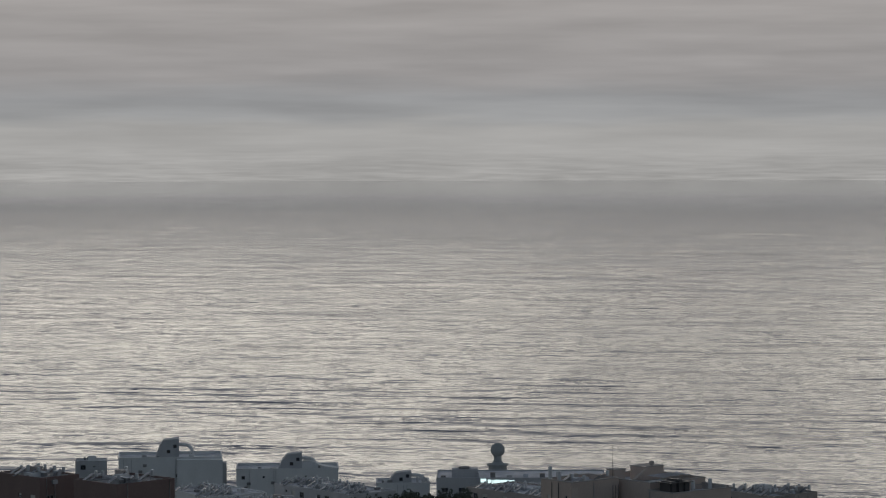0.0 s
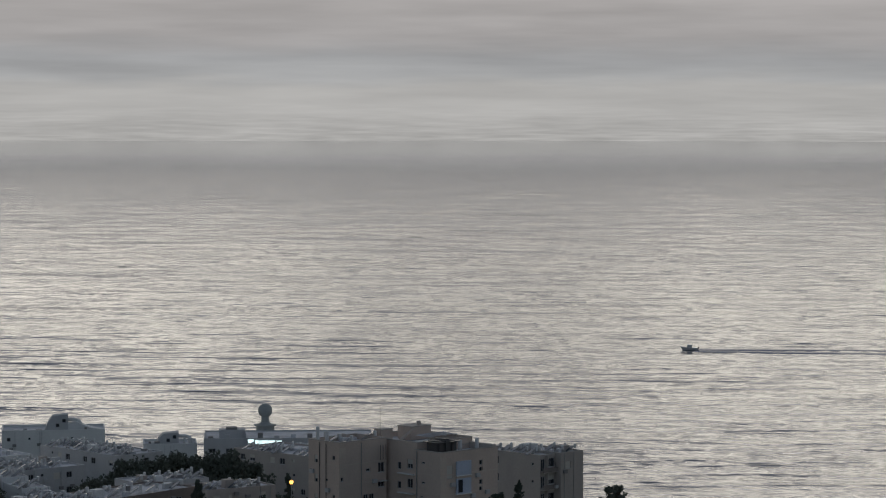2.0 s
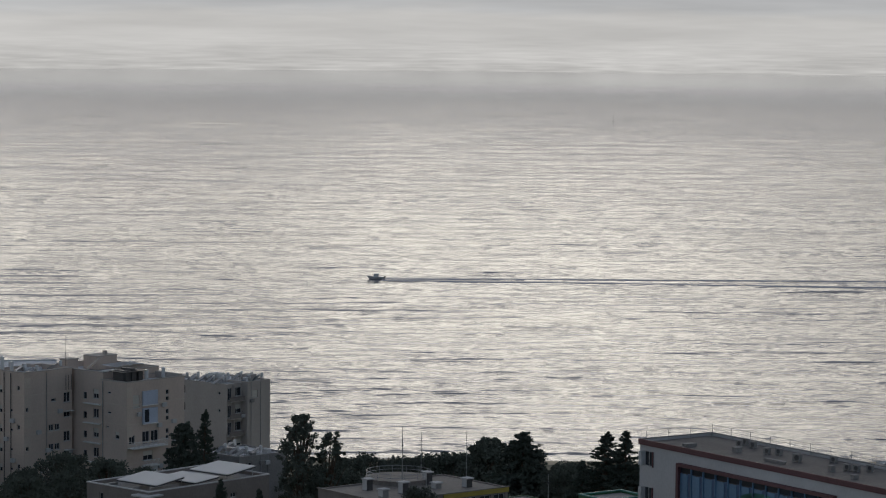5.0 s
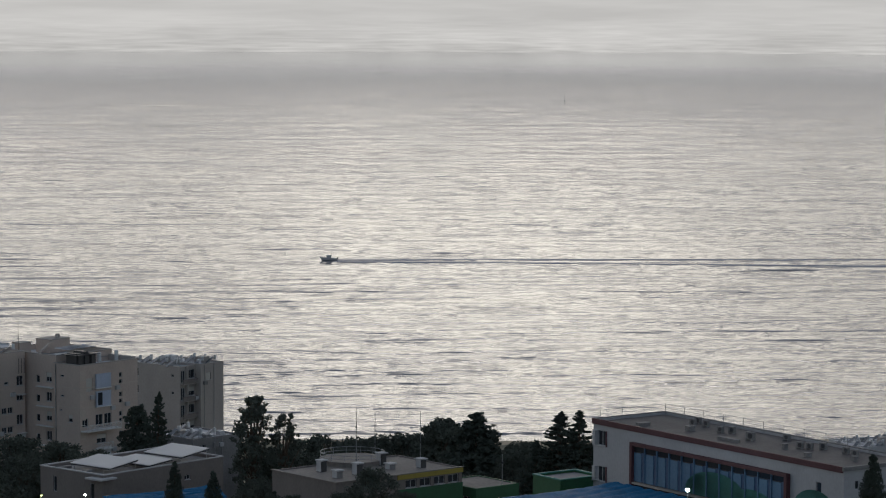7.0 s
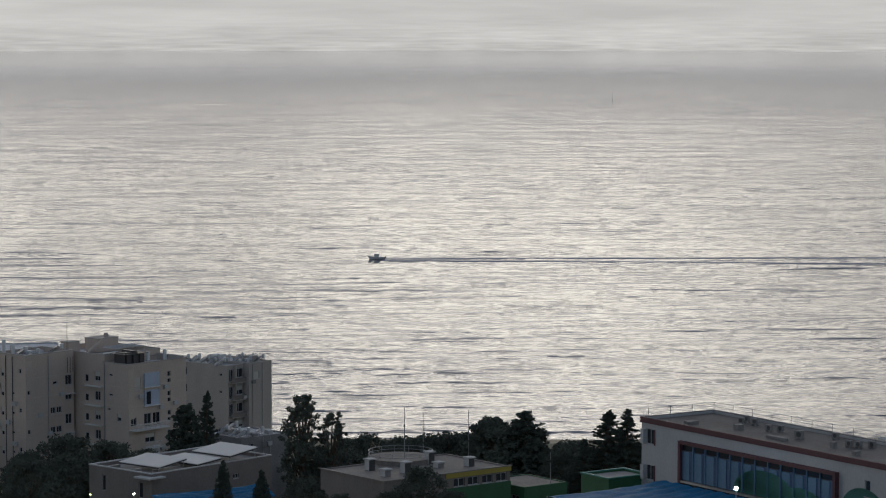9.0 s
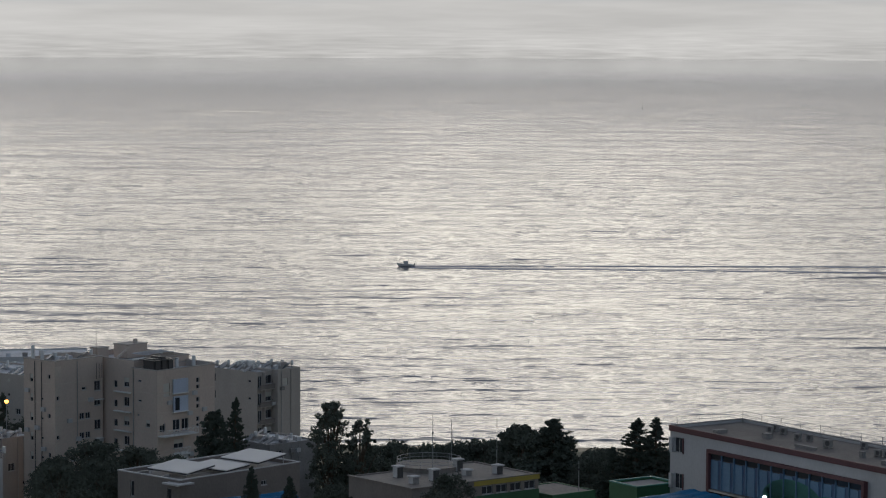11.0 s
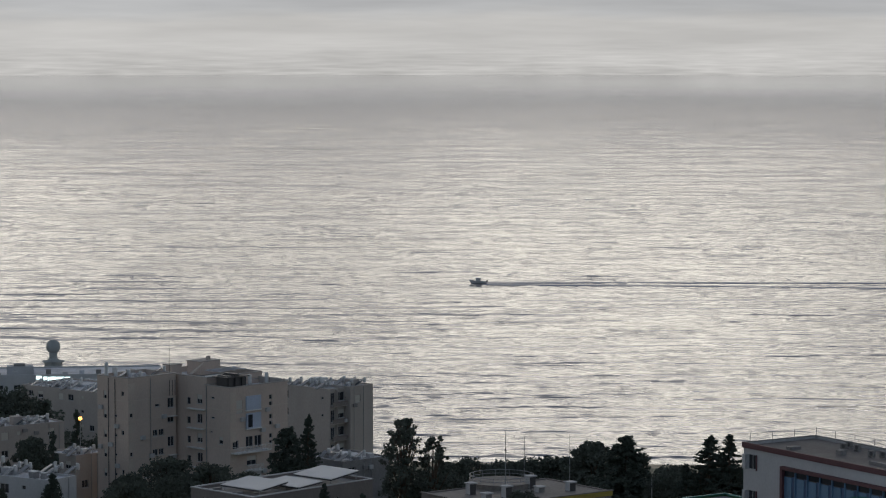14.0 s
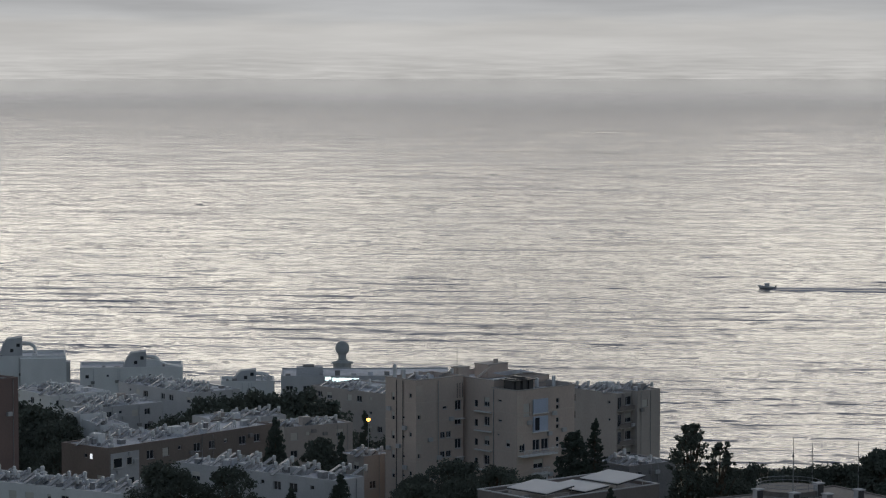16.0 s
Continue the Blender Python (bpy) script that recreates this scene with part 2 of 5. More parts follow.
# degrees from straight ahead, share of the glow, set to even out the sea's brightness
QUARTERS = [(-20, 1.0), (-15, 1.0), (-11, 0.94), (-8, 0.70), (-4.5, 0.68), (-2, 0.88), (2, 0.9), (4, 0.78), (7, 0.58)]
# height in metres at the far edge, colour of the light; above 300 an added band out of view lights the water
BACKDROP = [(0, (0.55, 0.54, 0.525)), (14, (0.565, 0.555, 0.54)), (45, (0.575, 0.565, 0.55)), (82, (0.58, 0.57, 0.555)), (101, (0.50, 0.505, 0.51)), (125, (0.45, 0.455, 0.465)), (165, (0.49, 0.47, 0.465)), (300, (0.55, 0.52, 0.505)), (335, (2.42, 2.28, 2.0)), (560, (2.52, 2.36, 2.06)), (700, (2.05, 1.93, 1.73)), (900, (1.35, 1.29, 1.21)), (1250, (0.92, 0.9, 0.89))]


# ---- meshes ----
def link(name, mesh, material, parent=None, label="", m=None):
    ob = new(name, mesh)
    if material is not None and not mesh.materials:
        mesh.materials.append(material)
    if parent is not None:
        ob.parent = parent
    if m is not None:
        ob.matrix_basis = m
    if label:
        tagged(ob, label)
    return ob


def part(name, bm, material, parent=None, label="", m=None):
    """One bmesh as one mesh object under a thing or a part."""
    mesh = bpy.data.meshes.new(name)
    bm.normal_update()
    bm.to_mesh(mesh)
    bm.free()
    return link(name, mesh, material, parent, label, m)


def thing(name, label, category, m=None, group="", kind=""):
    ob = tagged(new(name), label, category, group, kind)
    if m is not None:
        ob.matrix_basis = m
    return ob


def add_box(bm, x0, x1, y0, y1, z0, z1, m=None):
    r = bmesh.ops.create_cube(bm, size=1.0)
    for v in r["verts"]:
        v.co = Vector((x0 + (v.co.x + .5) * (x1 - x0), y0 + (v.co.y + .5) * (y1 - y0), z0 + (v.co.z + .5) * (z1 - z0)))
        if m is not None:
            v.co = m @ v.co
    return r["verts"]


def add_rod(bm, a, b, r, r2=None, sides=6):
    a, b = Vector(a), Vector(b)
    d = b - a
    m = Matrix.Translation((a + b) / 2) @ d.to_track_quat("Z", "Y").to_matrix().to_4x4()
    bmesh.ops.create_cone(bm, cap_ends=True, segments=sides, radius1=r, radius2=r if r2 is None else r2, depth=d.length, matrix=m)


def box(*a):
    bm = bmesh.new()
    add_box(bm, *a)
    return bm


def rods(*list_):
    bm = bmesh.new()
    for a in list_:
        add_rod(bm, *a)
    return bm


WALL_T = 0.25


def wall_mesh(name, faces):
    """Walls with thickness; each face: (origin, along, width, height, holes) with holes (u0, z0, u1, z1); outward is along x up."""
    verts, polys = [], []

    def quad(*p):
        i = len(verts)
        verts.extend(tuple(q) for q in p)
        polys.append((i, i + 1, i + 2, i + 3))

    for o, u, w, h, holes in faces:
        o, u = Vector(o), Vector(u).normalized()
        out = u.cross(Vector((0, 0, 1)))

        def P(a, b, deep=0.0):
            return o + u * a + Vector((0, 0, b)) - out * deep

        us = sorted({0, w, *[x for q in holes for x in (q[0], q[2])]})
        vs = sorted({0, h, *[x for q in holes for x in (q[1], q[3])]})
        for a0, a1 in zip(us, us[1:]):
            for b0, b1 in zip(vs, vs[1:]):
                ca, cb = (a0 + a1) / 2, (b0 + b1) / 2
                if any(q[0] < ca < q[2] and q[1] < cb < q[3] for q in holes):
                    continue
                quad(P(a0, b0), P(a1, b0), P(a1, b1), P(a0, b1))
        for a0, b0, a1, b1 in holes:
            t = WALL_T
            quad(P(a0, b0), P(a0, b0, t), P(a1, b0, t), P(a1, b0))
            quad(P(a0, b1), P(a1, b1), P(a1, b1, t), P(a0, b1, t))
            quad(P(a0, b0), P(a0, b1), P(a0, b1, t), P(a0, b0, t))
            quad(P(a1, b0), P(a1, b0, t), P(a1, b1, t), P(a1, b1))
        quad(P(0, 0, WALL_T), P(0, h, WALL_T), P(w, h, WALL_T), P(w, 0, WALL_T)) if not holes else None
        quad(P(0, h), P(w, h), P(w, h, WALL_T), P(0, h, WALL_T))
    mesh = bpy.data.meshes.new(name)
    mesh.from_pydata(verts, [], polys)
    return mesh


MESHES = {}


def cached(key, make):
    if key not in MESHES:
        bm = make()
        mesh = bpy.data.meshes.new(key[0])
        bm.normal_update()
        bm.to_mesh(mesh)
        bm.free()
        MESHES[key] = mesh
    return MESHES[key]


def window_frame(w, h):
    bm = bmesh.new()
    b, d = 0.07, 0.08
    add_box(bm, 0, w, 0, d, 0, b)
    add_box(bm, 0, w, 0, d, h - b, h)
    add_box(bm, 0, b, 0, d, b, h - b)
    add_box(bm, w - b, w, 0, d, b, h - b)
    if w > 0.9:
        add_box(bm, w / 2 - 0.035, w / 2 + 0.035, 0.005, d - 0.005, b, h - b)
    return bm


def add_window(parent, m, w, h, kind="glass"):
    """A window set back in its opening; m: its lower corner, x along the wall, y inwards."""
    win = link("window", cached(("window_frame", w, h), lambda: window_frame(w, h)), GREYW, parent, m=m @ pose(0, 0.12, 0))
    link("pane", cached(("pane", w, h), lambda: box(0.02, w - 0.02, 0.035, 0.05, 0.02, h - 0.02)), PANE, win)
    if kind == "shut":
        link("shutter", cached(("shutter", w, h), lambda: box(0.04, w - 0.04, -0.03, -0.005, 0.04, h - 0.04)), SHUTTER, win)
    if kind == "half":
        link("shutter", cached(("shutter_half", w, h), lambda: box(0.04, w - 0.04, -0.03, -0.005, h * 0.5, h - 0.04)), SHUTTER, win)
    if w > 0.8:
        link("sill", cached(("sill", w), lambda: box(-0.06, w + 0.06, -0.2, 0.0, -0.07, -0.005)), GREYW, win)
    return win


def block(parent, x0, x1, y0, y1, z0, z1, wall, roof, front=(), left=(), parapet=0.6, cap=None):
    """A box of walls with openings and a roof behind a parapet. front: windows in the wall y = y0; left: in x = x0.
    A window: distance from the near corner, drop of its head below the wall's top, width, height, kind."""
    h = z1 - z0
    fr = [(u, h - d - wh, u + w, h - d) for u, d, w, wh, *k in front]
    ly = y1 - y0
    lf = [(ly - u - w, h - d - wh, ly - u, h - d) for u, d, w, wh, *k in left]
    faces = [((x0, y0, z0), (1, 0, 0), x1 - x0, h, fr), ((x1, y0, z0), (0, 1, 0), ly, h, []),
             ((x1, y1, z0), (-1, 0, 0), x1 - x0, h, []), ((x0, y1, z0), (0, -1, 0), ly, h, lf)]
    link("wall", wall_mesh("wall", faces), wall, parent)
    part("roof", box(x0 + WALL_T, x1 - WALL_T, y0 + WALL_T, y1 - WALL_T, z1 - parapet - 0.2, z1 - parapet), roof, parent)
    if cap:
        bm = bmesh.new()
        for a in ((x0 - .06, x1 + .06, y0 - .06, y0 + .28), (x0 - .06, x1 + .06, y1 - .28, y1 + .06), (x0 - .06, x0 + .28, y0 + .28, y1 - .28), (x1 - .28, x1 + .06, y0 + .28, y1 - .28)):
            add_box(bm, *a, z1 + 0.003, z1 + 0.12)
        part("parapet_cap", bm, cap, parent)
    for (u, d, w, wh, *k) in front:
        add_window(parent, pose(x0 + u, y0, z1 - d - wh), w, wh, *k)
    for (u, d, w, wh, *k) in left:
        add_window(parent, pose(x0, y0 + u + w, z1 - d - wh, 0, 0, -90), w, wh, *k)


def grid_windows(length, storeys, pitch, drop, size, storey=2.95, start=1.2, seed=0, skip=0.15):
    """Windows in rows and columns, some shut or left out."""
    rnd = random.Random(seed)
    got = []
    n = max(1, int((length - start) / pitch))
    for s in range(storeys):
        for i in range(n):
            if rnd.random() < skip:
                continue
            got.append((start + i * pitch, drop + s * storey, *size[i % len(size)], rnd.choice(("glass", "glass", "shut", "half"))))
    return [q for q in got if q[0] + q[2] < length - 0.3]


# ---- things on roofs ----
def solar_heater():
    """A white upright tank on a stand beside its sloping collector."""
    ob = thing("solar_water_heater", "white solar water heater with sloping collector on a flat roof", "water heater", group="solar heaters on the roofs")
    bm = bmesh.new()
    add_rod(bm, (0.5, 0, 0.6), (0.5, 0, 1.36), 0.25, sides=12)
    add_rod(bm, (0.5, 0, 1.36), (0.5, 0, 1.42), 0.25, 0.15, sides=12)
    part("tank", bm, WHITE, ob)
    part("stand", rods(*[((0.5 + a, b, 0), (0.5 + a, b, 0.63), 0.03, 0.03, 4) for a in (-.18, .18) for b in (-.18, .18)]), STEEL, ob)
    tilt = Matrix.Translation((-0.75, 0, 0.56)) @ Matrix.Rotation(radians(-31), 4, "Y")
    bm = bmesh.new()
    add_box(bm, -0.95, 0.95, -0.46, 0.46, -0.05, 0.04, tilt)
    panel = part("collector", bm, STEEL, ob)
    bm = bmesh.new()
    add_box(bm, -0.91, 0.91, -0.42, 0.42, 0.044, 0.05, tilt)
    part("glass", bm, COLLECT, panel)
    part("pipe", rods(((0.0, 0.2, 1.0), (0.35, 0.2, 1.25), 0.03), ((-1.5, -0.2, 0.06), (0.4, -0.2, 0.7), 0.03)), STEEL, ob)
    for b in (0.3, -0.3):
        part("prop", rods(((0.0, b, 0), (0.0, b, 0.95), 0.025, 0.025, 4)), STEEL, ob)
    return ob


def ac_unit():
    ob = thing("air_conditioner", "white outdoor air conditioner unit on a roof", "air conditioner", group="roof air conditioners")
    bm = box(-0.5, 0.5, -0.25, 0.25, 0.12, 0.92)
    bmesh.ops.bevel(bm, geom=bm.edges[:], offset=0.03, segments=1, affect="EDGES")
    part("casing", bm, CONC, ob)
    bm = bmesh.new()
    add_rod(bm, (0.1, -0.28, 0.52), (0.1, -0.252, 0.52), 0.3, sides=14)
    part("fan_grille", bm, DARK, ob)
    part("foot", box(-0.4, -0.3, -0.3, 0.3, 0, 0.12), STEEL, ob)
    part("foot", box(0.3, 0.4, -0.3, 0.3, 0, 0.12), STEEL, ob)
    return ob


def aerial(height, label="thin steel aerial mast on a roof"):
    ob = thing("antenna", label, "antenna", group="aerials")
    part("mast", rods(((0, 0, 0), (0, 0, height), 0.05, 0.025)), DARK, ob)
    part("crossbar", rods(((-0.5, 0, height * 0.93), (0.5, 0, height * 0.93), 0.02)), DARK, ob)
    return ob


# ---- the large setting ----
def ground_height(x, y):
    k = [(-600, 210), (-60, 134), (0, 128.2), (60, 117), (100, 107), (200, 89), (300, 74), (340, 68.5), (390, 60.5), (430, 55), (480, 48), (540, 40), (630, 30), (740, 17), (810, 7), (848, 1.6), (866, -0.1), (900, -4), (1000, -12)]
    wiggle = 2.2 * noise.noise((x / 60, y / 60, 3.1)) + 9 * noise.noise((x / 300, 0.5, 7.0)) * max(0, min(1, (y - 820) / 40))
    y2 = y + (6 * noise.noise((x / 120, 1.7, 0.0)) if y > 500 else 0)
    return float(np.interp(y2, [a for a, _ in k], [b for _, b in k])) + (wiggle * 0.5 if 40 < y < 800 else 0)


def grid_mesh(name, xs, ys, height):
    verts = [(x, y, height(x, y)) for y in ys for x in xs]
    n = len(xs)
    polys = [(j * n + i, j * n + i + 1, (j + 1) * n + i + 1, (j + 1) * n + i) for j in range(len(ys) - 1) for i in range(n - 1)]
    mesh = bpy.data.meshes.new(name)
    mesh.from_pydata(verts, [], polys)
    for p in mesh.polygons:
        p.use_smooth = True
    return mesh


xs = sorted({*range(-3000, -320, 130), *range(-320, 160, 6), *range(160, 3001, 130)})
ys = sorted({*range(-600, 300, 30), *range(300, 1001, 8)})
tagged(link("ground", grid_mesh("ground", xs, ys, ground_height), ground_material()), "dark scrubby hillside falling to a sandy shore", "ground", kind="structure")


def sea_mesh():
    """One sheet of water with a real swell and wind sea, finest near the shore in front of the town."""
    az = np.radians(np.concatenate([np.arange(-88, -20, 4.0), np.arange(-20, 10, 0.034), np.arange(10, 89, 4.0)]))
    dist = 1 / np.linspace(1 / 800.0, 1 / 4900.0, 720)
    a, d = np.meshgrid(az, dist)
    x, y = d * np.sin(a), d * np.cos(a)
    rng = np.random.default_rng(5)
    z, tilt = np.zeros_like(x), np.zeros_like(x)
    shoal = 0.4 + 0.6 * np.clip((1700 - d) / 700, 0, 1)          # the swell steepens towards the shore
    for count, short, long, spread, steep in SEA:
        swell = short > 20
        part_z = np.zeros_like(x)
        for _ in range(count):
            length = math.exp(rng.uniform(math.log(short), math.log(long)))
            turn = radians(-90 + 3 + rng.normal() * spread)
            k = math.tau / length
            part_z += steep / k * np.sin(k * (x * math.cos(turn) + y * math.sin(turn)) + rng.uniform(0, math.tau))
        # gusts and groups: the train comes and goes over some hundred metres
        g = np.zeros_like(x)
        for _ in range(7):
            q, w = rng.uniform(0, math.tau), math.tau / (long * rng.uniform(4, 11))
            g += np.sin(w * (x * math.cos(q) * 0.5 + y * math.sin(q)) + rng.uniform(0, math.tau))
        part_z *= 1 - 0.96 * np.clip((d - 3600) / 950, 0, 1)          # calmer far out
        z += part_z * np.clip(1 + (0.05 if swell else 0.13) * g, 0.45, 1.5) * (shoal if swell else 1)
    n = len(az)
    co = np.stack([x, y, z], -1).reshape(-1, 3).astype(np.float32)
    r, c = np.meshgrid(np.arange(len(dist) - 1), np.arange(n - 1), indexing="ij")
    i = (r * n + c).ravel()
    quads = np.stack([i, i + n, i + n + 1, i + 1], -1).astype(np.int32)[:, ::-1]
    mesh = bpy.data.meshes.new("water")
    mesh.vertices.add(len(co))
    mesh.vertices.foreach_set("co", co.ravel())
    mesh.loops.add(quads.size)
    mesh.loops.foreach_set("vertex_index", quads.ravel())
    mesh.polygons.add(len(quads))
    mesh.polygons.foreach_set("loop_start", np.arange(0, quads.size, 4, dtype=np.int32))
    mesh.polygons.foreach_set("use_smooth", np.ones(len(quads), dtype=bool))
    mesh.update(calc_edges=True)
    return mesh


# wave trains: how many, shortest and longest wave in metres, spread of direction in degrees, steepness of each
SEA = [(1, 27.9, 28.1, 0.3, 0.074), (4, 24, 34, 3.0, 0.021), (26, 8, 20, 19, 0.0105), (24, 4, 9, 32, 0.015)]
tagged(link("water", sea_mesh(), sea_material()), "calm grey evening sea with low swell and ripples", "sea", kind="structure")
# upright glowing sheet; its lowest 100 m carry the painted far sea and haze
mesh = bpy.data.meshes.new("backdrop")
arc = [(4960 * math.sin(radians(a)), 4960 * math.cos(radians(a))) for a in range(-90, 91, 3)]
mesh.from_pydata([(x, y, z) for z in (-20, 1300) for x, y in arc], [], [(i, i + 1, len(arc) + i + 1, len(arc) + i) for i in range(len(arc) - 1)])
tagged(link("backdrop", mesh, backdrop_material()), "glowing backdrop painted with hazy far sea and clouded evening sky", "sky", kind="structure")

# ---- buildings ----
def footing(x, y, th, w, d):
    """The lowest ground under a footprint whose near corner is (x, y)."""
    c, s = math.cos(radians(th)), math.sin(radians(th))
    return min(ground_height(x + a * c - b * s, y + a * s + b * c) for a in (0, w / 2, w) for b in (0, d / 2, d)) - 0.3


def house(name, label, x, y, th, w, d, top, category="building", group="apartment buildings"):
    """An empty at the near corner of a building: x runs along its right wall, y along its left wall. Returns it and its height."""
    z0 = footing(x, y, th, w, d)
    return thing(name, label, category, pose(x, y, z0, 0, 0, th), group), top - z0, z0


def local(x, y, th, u, v, z):
    c, s = math.cos(radians(th)), math.sin(radians(th))
    return (x + u * c - v * s, y + u * s + v * c, z)


HEATER = solar_heater()
HEATER.matrix_basis = pose(-66.0, 474.5, 71.62, 0, 0, 4)
AC = ac_unit()
AC.matrix_basis = pose(31.5, 337.5, 79.52, 0, 0, 33)


def heaters(x, y, th, roof_z, spots, seed=0):
    rnd = random.Random(seed)
    for u, v in spots:
        if rnd.random() < 0.75:
            px, py, _ = local(x, y, th, u + rnd.uniform(-.7, .7), v + rnd.uniform(-.7, .7), 0)
            k = rnd.uniform(0.85, 1.1)
            copy_thing(HEATER, pose(px, py, roof_z, 0, 0, rnd.choice((42, 40, 46, 30)) + rnd.uniform(-5, 5)) @ Matrix.Diagonal((k, k, k, 1)))


def plain_house(label, x, y, th, w, d, top, wall, roof, storeys=3, seed=0, rows=(), parapet=0.35, cap=None, group="apartment buildings", pitch=2.9, drop=1.0, left_skip=0.3):
    ob, h, z0 = house("apartment_building", label, x, y, th, w, d, top, group=group)
    sizes = ((1.3, 1.2), (0.7, 0.6), (1.5, 1.3))
    block(ob, 0, w, 0, d, 0, h, wall, roof, grid_windows(w, storeys, pitch, drop, sizes, seed=seed), grid_windows(d, storeys, pitch, drop, sizes, seed=seed + 50, skip=left_skip), parapet, cap)
    rnd = random.Random(seed * 3 + 1)
    for k in range(2 if w * d > 60 else 1):
        hu, hv = rnd.uniform(1, max(1.2, w - 3)), rnd.uniform(1, max(1.2, d - 3))
        hh, hz = rnd.uniform(0.5, 1.5), h - parapet
        part("roof_hatch", box(hu, hu + rnd.uniform(1.0, 2.0), hv, hv + rnd.uniform(1.0, 2.0), hz, hz + hh), rnd.choice((GREYW, WHITEW, SAND)), ob)
    for k in range(min(16, int(w * d / 16))):          # cisterns, boxes and low curbs
        cu, cv, a, b, c = rnd.uniform(0.6, w - 1.8), rnd.uniform(0.6, d - 1.8), rnd.uniform(0.35, 1.2), rnd.uniform(0.3, 1.1), rnd.uniform(0.25, 0.95)
        box_ = part("roof_box", box(cu, cu + a, cv, cv + b, h - parapet, h - parapet + c), rnd.choice((GREYW, CONC, ROOF, ROOFG)), ob)
        if c > 0.5:
            part("lid", box(cu - 0.05, cu + a + 0.05, cv - 0.05, cv + b + 0.05, h - parapet + c + 0.002, h - parapet + c + 0.06), WHITEW, box_)
    if w > 8 and d > 8:
        part("roof_curb", box(w * 0.45, w * 0.45 + 0.2, 0.5, d - 0.5, h - parapet, h - parapet + 0.5), ROOF, ob)
    pv = rnd.uniform(0.8, max(0.9, d - 1.5))
    part("roof_pipe", rods(((0.6, pv, h - parapet + 0.12), (w - 0.6, pv + 0.4, h - parapet + 0.12), 0.06)), STEEL, ob)
    for k in range(int(w / 4)):
        du, dz = rnd.uniform(0.5, w - 1.4), rnd.uniform(1.0, min(6.0, h - 1.0))
        part("wall_air_unit", box(du, du + 0.8, -0.4, -0.01, h - dz, h - dz + 0.58), rnd.choice((GREYW, CONC)), ob)
    for k in range(2):
        du = rnd.uniform(0.5, w - 0.5)
        part("drainpipe", rods(((du, -0.08, 0.4), (du, -0.08, h - 0.2), 0.05)), STEEL, ob)
    spots = [(u, v) for v in rows for u in np.arange(1.4, w - 1.0, 2.3)] if w > d else [(u, v) for u in rows for v in np.arange(1.4, d - 1.0, 2.3)]
    heaters(x, y, th, top - parapet + 0.0, spots, seed)
    return ob


# the tall beige block: two wings with a recess between them
BX, BY, BT = -69.6, 464.8, 50.0
tower, BH, BZ = house("apartment_building", "tall beige apartment block with balconies and pale floor bands", BX, BY, BT, 21.8, 7, 72.2)
S = 2.95
lw = [(1.0, 2.0 + S * 2 * i, 0.6, 0.7, "glass") for i in range(4)] + [(4.9, 2.2 + S * i, 0.7, 1.3, "half") for i in range(7)] + [(2.6, 5.6 + S * i, 0.55, 0.4, "glass") for i in range(5)]
fw = [(0.35, 5.2 + S * 2 * i, 0.55, 0.7, "glass") for i in range(3)] + [(5.4, 4.3, 0.9, 0.45, "glass")] + [(4.9, 8.2 + S * i, 1.0, 0.95, "glass") for i in range(4)] + [(6.1, 8.2 + S * i, 1.0, 0.95, "glass") for i in range(4)] + [(7.9, 3.6 + S * i, 1.3, 1.5 if i % 2 == 0 else 0.8, "glass") for i in range(6)]
block(tower, 0, 9.6, 0, 7, 0, BH, BEIGE, ROOF, fw, lw, 0.7, SAND)
mw = [(1.0, 2.6 + S * i, 1.2, 1.4, "glass" if i % 2 else "half") for i in range(7)] + [(3.6, 3.2 + S * i, 0.8, 1.1, "glass") for i in range(7)]
block(tower, 10.3, 21.84, -6.1, 7, 0, BH - 0.3, BEIGE, ROOF, [], mw, 0.7, SAND)
rw = [(0.7, 1.5, 0.7, 0.5, "glass"), (0.7, 4.3, 0.7, 0.5, "glass"), (1.9, 6.9, 0.5, 0.35, "glass"), (0.6, 8.4, 0.8, 1.1, "glass")]
rlw = [(3.4, 1.6, 0.8, 0.35, "glass"), (3.4, 4.6, 0.8, 0.35, "glass"), (3.9, 6.8, 0.5, 0.3, "glass"), (1.6, 7.5, 0.9, 1.1, "half")]
rf = [(1.3, 2.0, 1.3, 1.9, "shut"), (3.3, 1.6, 2.3, 2.0, "shut"), (3.5, 4.4, 1.0, 1.9, "glass"), (4.7, 4.4, 1.0, 1.9, "shut"), (0.5, 8.0, 1.2, 1.3, "glass"), (3.2, 7.6, 1.5, 2.0, "glass"), (5.0, 7.6, 1.5, 2.0, "glass"), (3.4, 10.6, 2.0, 1.4, "half"), (3.4, 13.6, 2.0, 1.4, "glass")]
rf += [(8.1, 1.7 + 1.05 * j + S * i, 0.65, 0.75, "glass") for i in range(5) for j in range(2)]
block(tower, 9.84, 21.84, -11.7, -6.1, 0, BH - 1.3, BEIGE, ROOF, rf, rlw, 0.6, SAND)
for x0, x1, y, hz in ((0, 9.6, -0.045, BH), (9.84, 21.84, -11.745, BH - 1.3)):
    for i in range(1, 8):
        part("floor_band", box(x0 - 0.045, x1, y, y + 0.043, hz - 0.55 - S * i, hz - 0.37 - S * i), BAND, tower)
for y0, y1, x, hz in ((0, 7, -0.045, BH), (-11.7, -6.1, 9.795, BH - 1.3)):
    for i in range(1, 8):
        part("floor_band", box(x, x + 0.043, y0, y1, hz - 0.55 - S * i, hz - 0.37 - S * i), BAND, tower)
